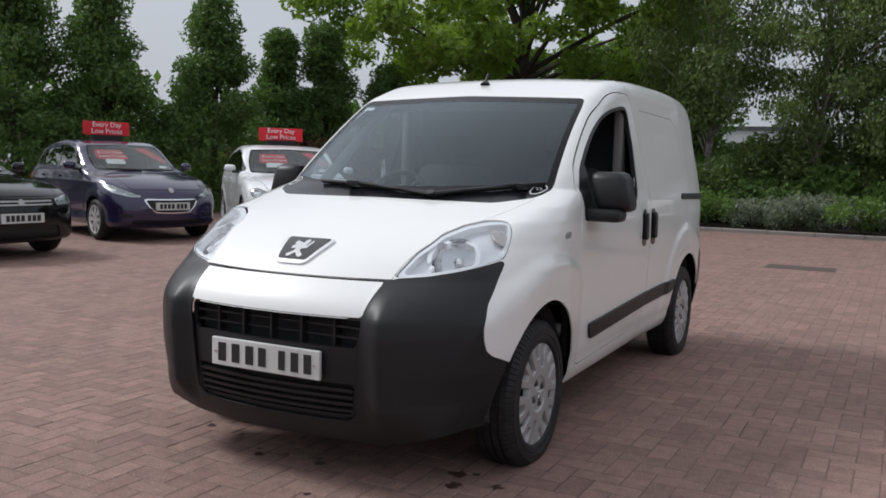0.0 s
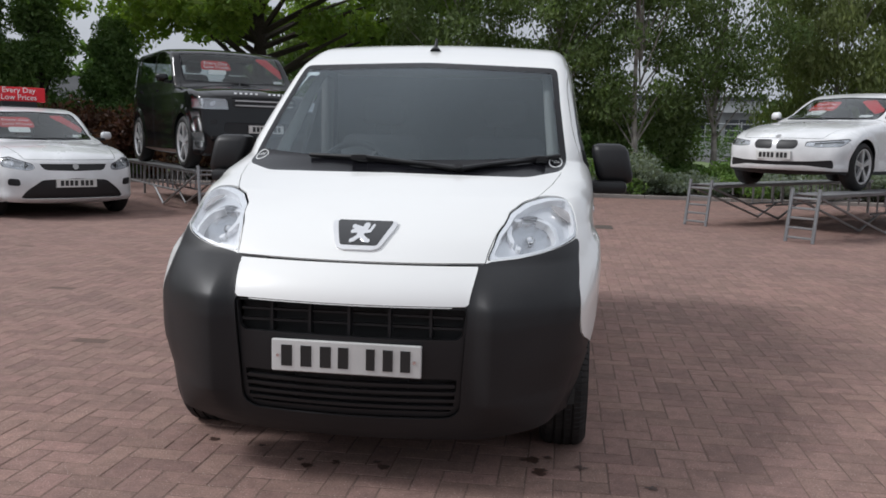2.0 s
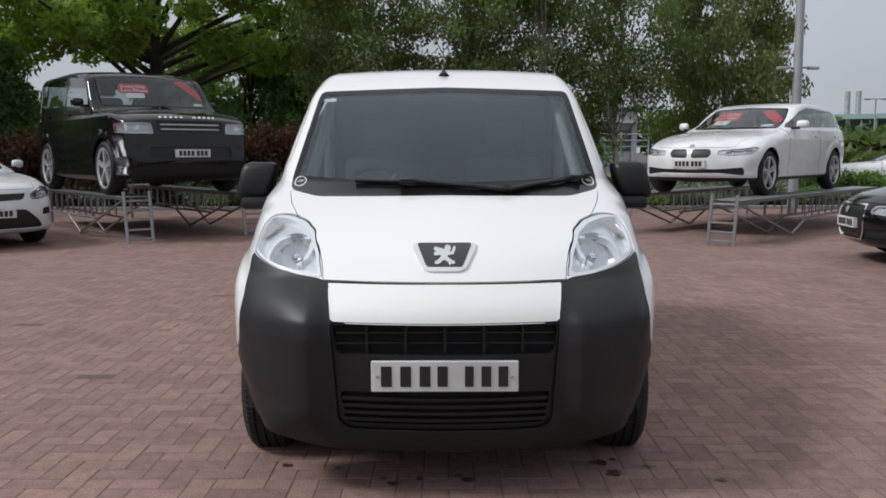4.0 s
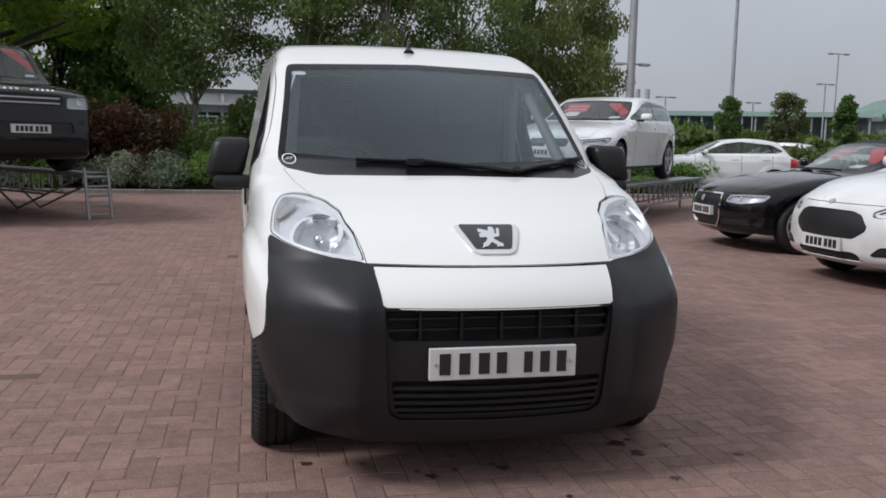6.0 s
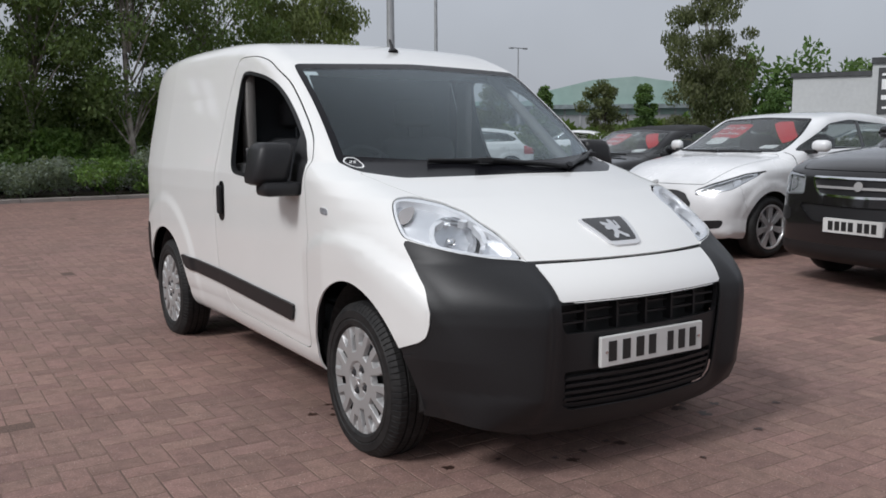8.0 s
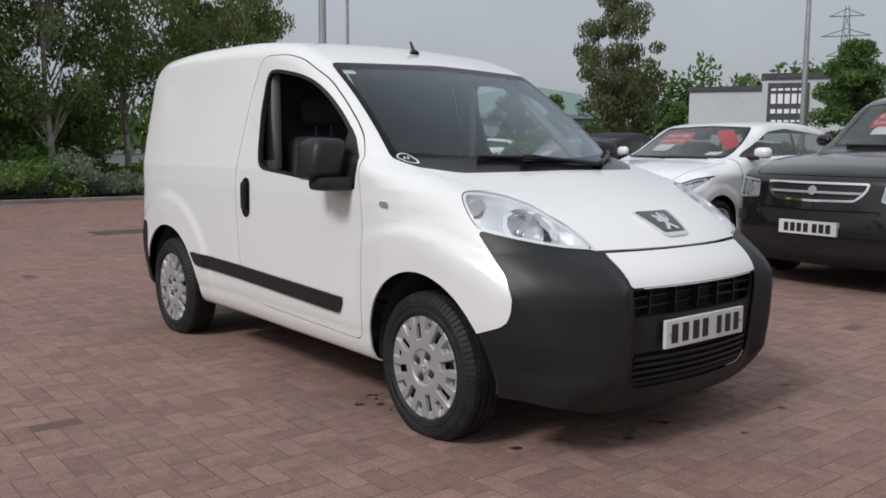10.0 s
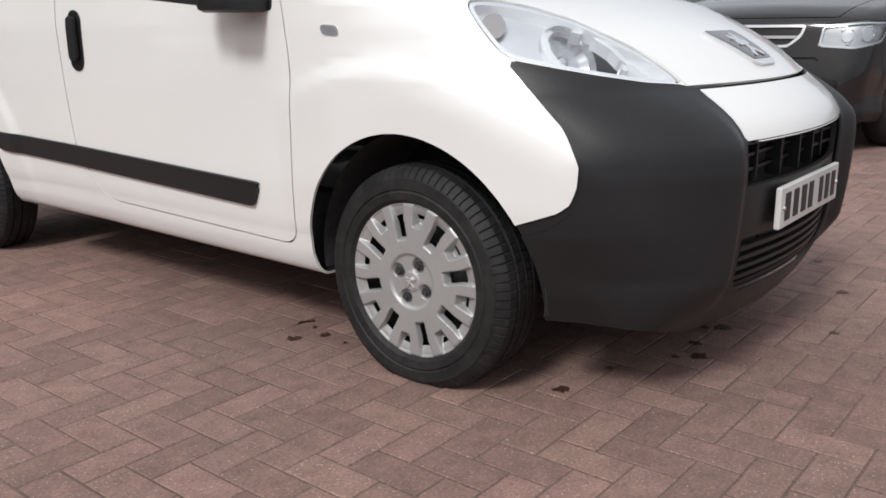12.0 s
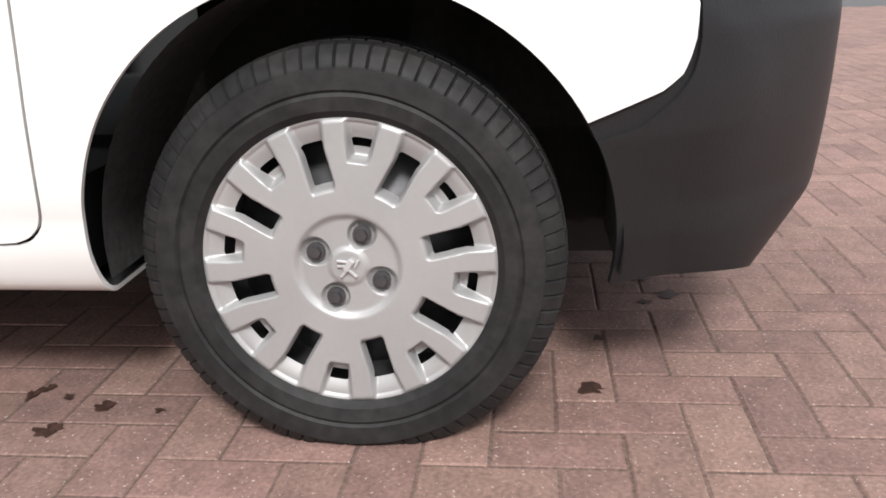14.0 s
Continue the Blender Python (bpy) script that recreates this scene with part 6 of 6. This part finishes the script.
for i, (x, y, h, w, b) in enumerate(((-2.2, 18.6, 7.2, 1.7, 2.4), (0.3, 17.9, 7.6, 2.0, 2.2), (2.3, 17.4, 7.4, 1.8, 2.0), (4.2, 18.2, 7.6, 1.9, 2.4))):
    tree("birch_tree", "birch tree with a pale trunk and small drooping leaves", x, y, h, w, b, LEAF_BIRCH, BIRCHBARK, 49 + i, "round", 30000 if i < 2 else 21000, 0.052, 0.085, 80, 0.56, droop=1.5)
tree("birch_tree", "weeping birch with pale olive hanging foliage behind the raised car", 7.3, 19.4, 7.3, 2.0, 0.9, LEAF_HANG, BIRCHBARK, 56, "round", 46000, 0.055, 0.09, 110, 0.52, droop=3.0)
for i, (x, y, h, w) in enumerate(((-6.9, 26.0, 5.2, 2.2), (-9.6, 29.5, 5.4, 2.2), (-4.6, 27.5, 5.0, 2.0))):
    tree("broadleaf_tree", "mid-green broadleaf tree beyond the planted bed", x, y, h, w, 0.7, LEAF_BIRCH if i % 2 else LEAF_DARK, BARK, 120 + i, "round", 11000, 0.11, 0.14, 60, 0.75)
tree("birch_tree", "single slender weeping birch beside the car park", 26.0, 21.6, 8.0, 1.75, 0.9, LEAF_WEEP, BIRCHBARK, 71, "round", 30000, 0.065, 0.10, 90, 0.50, droop=3.0)
tree("round_tree", "dense rounded green tree by the road", 31.5, 14.2, 5.1, 1.45, 1.0, LEAF_DARK, BARK, 72, "round", 30000, 0.075, 0.14, 70, 0.50)
for i, (x, y, h) in enumerate(((21.8, 35.2, 3.6), (26.2, 32.4, 3.6), (30.0, 29.0, 3.5), (34.5, 24.8, 3.2))):
    tree("clipped_tree", "small clipped dark evergreen tree", x, y, h, 0.50, 1.55, LEAF_DARK, BARK, 80 + i, "round", 6500, 0.075, 0.07, 44, 0.30)
for i, (x, y, h) in enumerate(((24.0, 33.6, 3.7), (28.3, 30.2, 3.8))):
    tree("young_tree", "young open-crowned tree in the hedge line", x, y, h, 1.15, 1.4, LEAF_WEEP, BARK, 90 + i, "round", 4200, 0.085, 0.06, 34, 0.36)


def shrub(name, label, x, y, w, h, leaf, seed, count=2600, size=0.05, category="shrub"):
    t = thing(name, label, category, pose(x, y, 0.04), group=name + "s in the bed")
    g = np.random.default_rng(seed)
    C = [(g.normal() * w * 0.38, g.normal() * w * 0.32, h * (0.25 + 0.6 * g.random())) for _ in range(12)]
    R = [(w * 0.34, w * 0.34, h * 0.30)] * 12
    bm = bmesh.new()
    for c in C[:7]:
        tube(bm, (c[0] * 0.15, c[1] * 0.15, -0.05), c, 0.012, 0.004, 5)
    part("stems", bm, BARK, t)
    leaf_cloud("foliage", C, R, count, size, leaf, t, seed)
    return t


g = np.random.default_rng(4)
for i in range(26):
    x = -6.5 + i * 0.66 + g.normal() * 0.15
    h = 1.15 if x < 2.5 else 0.7
    shrub("leafy_shrub", "bushy mid-green shrub in the planted bed", x, 17.3 + g.random() * 1.3, 1.1, h * (0.75 + 0.4 * g.random()), LEAF_SHRUB if i % 3 else LEAF_DARK, 200 + i, 3000, 0.055)
for i, (x, h) in enumerate(((-2.9, 1.5), (-1.7, 1.8), (-0.8, 2.0), (0.1, 2.3), (1.1, 2.7), (2.1, 2.5), (3.0, 2.2))):
    shrub("leafy_shrub", "tall bushy green shrub between the birch trunks", x, 18.4, 1.3, h, LEAF_BIRCH, 280 + i, 5000, 0.06)
for i in range(19):
    x = -5.6 + i * 0.78 + g.normal() * 0.16
    hh = 0.85 if x < 2.5 else 0.5
    shrub("silver_shrub" if i % 4 != 1 else "leafy_shrub", "low silver-grey shrub at the kerb" if i % 4 != 1 else "bushy mid-green shrub in the planted bed", x, 15.95 + g.random() * 0.5, 0.95, hh * (0.7 + 0.5 * g.random()), LEAF_GREY if i % 4 != 1 else LEAF_SHRUB, 300 + i, 2600, 0.04)
for i in range(18):
    x = -14.5 + i * 0.66
    shrub("red_shrub", "dark red-leaved hedge shrub", x, 15.6 + 0.07 * i + g.normal() * 0.15, 1.1, 1.75 * (0.85 + 0.2 * g.random()), LEAF_RED, 340 + i, 3000, 0.06)


def hedge(label, a, b, h, w, leaf, seed, count):
    t = thing("hedge", label, "hedge", kind="stuff")
    a, b = Vector(a), Vector(b)
    g = np.random.default_rng(seed)
    n = int((b - a).length / 0.5)
    C = [((a.lerp(b, (i + 0.5) / n)).x + g.normal() * 0.1, (a.lerp(b, (i + 0.5) / n)).y + g.normal() * 0.1, h * (0.3 + 0.45 * g.random())) for i in range(n)]
    leaf_cloud("foliage", C, [(0.7, w, h * 0.42)] * n, count, 0.10, leaf, t, seed)
    return t


hedge("long clipped green hedge along the car park", (9.5, 26.0), (40.0, 13.5), 1.2, 0.7, LEAF_HEDGE, 400, 34000)
hedge("tall belt of dark trees beyond the lawn", (-52.0, 54.0), (-11.0, 55.0), 3.8, 1.6, LEAF_DARK, 403, 16000)
hedge("rough green bank of shrubs beyond the lawn", (-40.0, 56.0), (12.0, 58.0), 2.2, 1.2, LEAF_DARK, 401, 22000)


# distant woods
def woods(label, az0, az1, dist, h, seed, leaf, count=5000):
    t = thing("woodland", label, "woods", kind="stuff")
    g = np.random.default_rng(seed)
    C, R = [], []
    n = int(abs(az1 - az0) * dist * 0.0175 / 2.2) + 2
    for i in range(n):
        a = radians(az0 + (az1 - az0) * (i + g.random()) / n)
        hh = h * (0.55 + 0.55 * g.random())
        for k in range(3):
            C.append((dist * math.sin(a) + g.normal() * 2, dist * math.cos(a) + g.normal() * 2, hh * (0.3 + 0.25 * k)))
            R.append((2.6, 2.6, hh * 0.28))
    leaf_cloud("foliage", C, R, count, 0.55, leaf, t, seed)


woods("distant belt of dark green trees", -100, -30, 60, 7.0, 501, LEAF_DARK, 9000)
woods("distant belt of green trees", -32, 28, 95, 5.5, 502, LEAF_DARK, 8000)
woods("wooded rise behind the shops", 49, 62, 130, 12.5, 503, LEAF_DARK, 6000)
woods("distant belt of green trees", 62, 100, 110, 8.0, 504, LEAF_DARK, 6000)
woods("low scrub beyond the car park", 24, 50, 75, 2.6, 505, LEAF_HEDGE, 9000)


# buildings and masts beyond the lot
WALL = material("pale_render", (0.55, 0.56, 0.56), 0.8, grain=0.05, scale=3, second=(0.48, 0.49, 0.49), big=0.15)
GREYWALL = material("grey_cladding", (0.30, 0.31, 0.32), 0.7, grain=0.05, scale=3, second=(0.26, 0.265, 0.275), big=0.2)
ROOFDARK = material("dark_roof_sheet", (0.07, 0.072, 0.075), 0.7, grain=0.1, scale=3)
# distance haze is mixed into this green, for the arena and its stand
HAZED_GREEN = material("hazed_green_cladding", (0.26, 0.38, 0.34), 0.5, grain=0.08, scale=0.6, second=(0.33, 0.42, 0.39), big=0.06)
BLUEGREY = material("weathered_steel", (0.22, 0.26, 0.27), 0.6, grain=0.1, scale=1)
WINDOW_DARK = material("dark_window", (0.03, 0.035, 0.04), 0.1, coat=0.5)
POLE = material("painted_mast", (0.42, 0.43, 0.44), 0.5, metal=0.4, grain=0.06, scale=8)
ORANGE = material("orange_sign", (0.6, 0.22, 0.03), 0.5)

office = thing("office_building", "long low pale building with a dark ribbon of windows", "building", pose(-4, 78, 0, 0, 0, 4))
part("wall", boxes(((-18, 0, 0), (22, 12, 5.0))), WALL, office)
part("roof", boxes(((-18.4, -0.5, 5.0), (22.4, 12.5, 5.35))), ROOFDARK, office)
for i in range(13):
    w = part("window", boxes(((-17 + i * 3, -0.06, 1.3), (-14.6 + i * 3, 0.02, 3.3))), WINDOW_DARK, office)
    part("window_frame", boxes(((-15.85 + i * 3, -0.09, 1.3), (-15.75 + i * 3, -0.02, 3.3))), WALL, w)
rail = thing("railing", "pale steel railing along the office forecourt", "railing", pose(-4, 73, 0, 0, 0, 4))
for z in (1.7, 2.25, 2.8):
    part("rail", tube(bmesh.new(), (-18, 0, z), (22, 0, z), 0.06, 0.06, 6), POLE, rail)
for i in range(17):
    part("post", tube(bmesh.new(), (-18 + i * 2.5, 0, 0), (-18 + i * 2.5, 0, 3.0 + 0.5 * (i % 4 == 0)), 0.07, 0.07, 6), POLE, rail)
for i in range(14):
    part("column", boxes(((-17.6 + i * 3, -0.35, 0), (-17.3 + i * 3, -0.1, 5.0))), WALL, office)
part("canopy", boxes(((-18, -1.6, 3.9), (22, 0.0, 4.15))), WALL, office)
house = thing("house", "low house with a grey pitched roof beyond the hedge", "house", pose(-24, 40, 0, 0, 0, 30))
part("wall", boxes(((-5, 0, 0), (5, 7, 2.3))), GREYWALL, house)
bm = bmesh.new()
bmesh.ops.create_cone(bm, cap_ends=True, segments=4, radius1=7.5, radius2=3.0, depth=1.7, matrix=pose(0, 3.5, 3.1, 0, 0, 45))
part("roof", bm, ROOFDARK, house)

# sports arena with a green vaulted roof
A = Vector((-1.4 + 150 * math.sin(radians(42)), -3.4 + 150 * math.cos(radians(42)), 0))
arena = thing("arena", "huge sports arena with green translucent vaulted cladding, paled by painted haze", "building", pose(A.x, A.y, 0, 0, 0, -42))
prof = [(-14, 0), (-14, 6.2), (-9, 8.6), (-1, 10.4), (6, 10.9), (13, 9.8), (17, 7.2), (17, 0)]
bm = prism(prof, 40)
part("roof", bm, HAZED_GREEN, arena)
for i in range(12):
    part("glazing_bar", boxes(((-13.6 + i * 2.6, -0.25, 0), (-13.3 + i * 2.6, 0.0, 6.4))), POLE, arena)
part("canopy", boxes(((-14.5, -1.2, 5.6), (17.5, 0.2, 6.3))), BLUEGREY, arena)
part("lower_wall", boxes(((-14, -0.12, 0), (17, 0.05, 4.6))), GREYWALL, arena)
B = Vector((-1.4 + 140 * math.sin(radians(30.5)), -3.4 + 140 * math.cos(radians(30.5)), 0))
stand = thing("arena_stand", "long low steel stand with a flat green-grey roof", "building", pose(B.x, B.y, 0, 0, 0, -32))
part("roof", boxes(((-18, 0, 5.9), (20, 14, 6.6))), HAZED_GREEN, stand)
part("back_wall", boxes(((-18, 9, 0), (20, 10, 5.9))), BLUEGREY, stand)
for x in (-15.2, -13.6):
    part("chimney", tube(bmesh.new(), (x, 12, 5), (x, 12, 10.6), 0.45, 0.4, 10), POLE, stand, "tall steel flue")
for i in range(20):
    bm = bmesh.new()
    tube(bm, (-17.5 + i * 1.95, 0.5, 0), (-17.5 + i * 1.95, 0.5, 5.9), 0.16, 0.16, 6)
    part("column", bm, POLE, stand)

# shops
C = Vector((-2.9 + 88 * math.sin(radians(58.5)), -2.7 + 88 * math.cos(radians(58.5)), 0))
shop = thing("shop_building", "pale retail shed with a dark flat roof edge and signs", "building", pose(C.x, C.y, 0, 0, 0, -60))
part("wall", boxes(((-6.4, 0, 0), (0.2, 14, 6.4))), WALL, shop)
part("tall_wall", boxes(((0.2, -0.4, 0), (9, 14, 7.4))), WALL, shop)
part("roof_edge", boxes(((-6.6, -0.2, 6.4), (0.2, 14, 6.8))), ROOFDARK, shop)
part("tall_roof_edge", boxes(((0.1, -0.6, 7.4), (9.2, 14, 7.9))), ROOFDARK, shop)
sg = part("sign_board", boxes(((0.7, -0.55, 3.0), (4.3, -0.35, 7.0))), ROOFDARK, shop, "dark sign board with white marks")
for k, (x0, x1, z0, z1) in enumerate(((1.0, 4.0, 6.3, 6.5), (1.0, 4.0, 5.1, 6.0), (1.0, 4.0, 4.2, 4.6), (1.1, 3.9, 3.4, 3.6))):
    for j in range(5):
        w = (x1 - x0) / 5
        part("sign_mark", boxes(((x0 + j * w, -0.6, z0), (x0 + (j + 0.72) * w, -0.54, z1))), WHITEINK, sg)
part("orange_board", boxes(((6.0, -0.55, 3.6), (7.6, -0.35, 5.6))), ORANGE, shop, "orange sign board")


def mast(x, y, h, r, arms=(), label="tall grey lamp mast", head=0.28):
    t = thing("lamp_mast", label, "lamp post", pose(x, y, 0))
    part("pole", tube(bmesh.new(), (0, 0, -0.1), (0, 0, h), r, r * 0.6, 10), POLE, t, smooth=60)
    for z, w in arms:
        part("arm", tube(bmesh.new(), (-w, 0, z), (w, 0, z), 0.18 * head, 0.18 * head, 6), POLE, t)
        for sx in (-1, 1):
            part("lantern", boxes(((sx * w - head, -head / 2, z - 0.36 * head), (sx * w + head, head / 2, z + 0.21 * head)), bevel=0.14 * head), POLE, t)
    return t


mast(6.92, 13.7, 9.0, 0.10, ((2.9, 0.30),), "tall pale lamp mast with two short arms, beyond the raised cars", 0.11)
mast(29.4, 48.0, 16, 0.15, label="tall slender lamp mast")
mast(31.6, 16.4, 12, 0.13, label="grey lamp mast beside the road")
for az, d, h, w in ((36.6, 95, 10.5, 0.9), (36.0, 98, 7.8, 0.7), (26.8, 90, 6.0, 0.8), (32.0, 100, 6.0, 0.6)):
    mast(-1.4 + d * math.sin(radians(az)), -3.4 + d * math.cos(radians(az)), h, 0.10, ((h, w),), "distant grey floodlight mast")

# pylon
pyl = thing("pylon", "distant lattice electricity pylon", "pylon", pose(-2.9 + 300 * math.sin(radians(63.1)), -2.7 + 300 * math.cos(radians(63.1)), 0, 0, 0, -60))
for sx in (-1, 1):
    for sy in (-1, 1):
        part("leg", tube(bmesh.new(), (sx * 3.5, sy * 3.5, 0), (sx * 0.5, sy * 0.5, 44), 0.22, 0.14, 5), BLUEGREY, pyl)
for i in range(9):
    z0, z1 = i * 4.6, (i + 1) * 4.6
    w0, w1 = 3.5 - 3 * z0 / 44, 3.5 - 3 * z1 / 44
    part("lattice_bar", tube(bmesh.new(), (-w0, -w0, z0), (w1, -w1, z1), 0.12, 0.12, 4), BLUEGREY, pyl)
    part("lattice_bar", tube(bmesh.new(), (w0, -w0, z0), (-w1, -w1, z1), 0.12, 0.12, 4), BLUEGREY, pyl)
for z, w in ((29, 5.5), (35, 7.0), (41, 5.0)):
    part("cross_arm", tube(bmesh.new(), (-w, 0, z), (w, 0, z), 0.2, 0.2, 5), BLUEGREY, pyl)
    for sx in (-1, 1):
        part("arm_brace", tube(bmesh.new(), (sx * w, 0, z), (0, 0, z + 2.2), 0.14, 0.14, 4), BLUEGREY, pyl)

# more parked cars in the far car park
for i, (x, y, a) in enumerate(((22.0, 27.6, -140), (25.0, 26.0, -140), (19.0, 29.3, -140), (28.0, 24.2, -140), (33.5, 21.5, -140))):
    copy_thing(far_car, at(x, y, a))
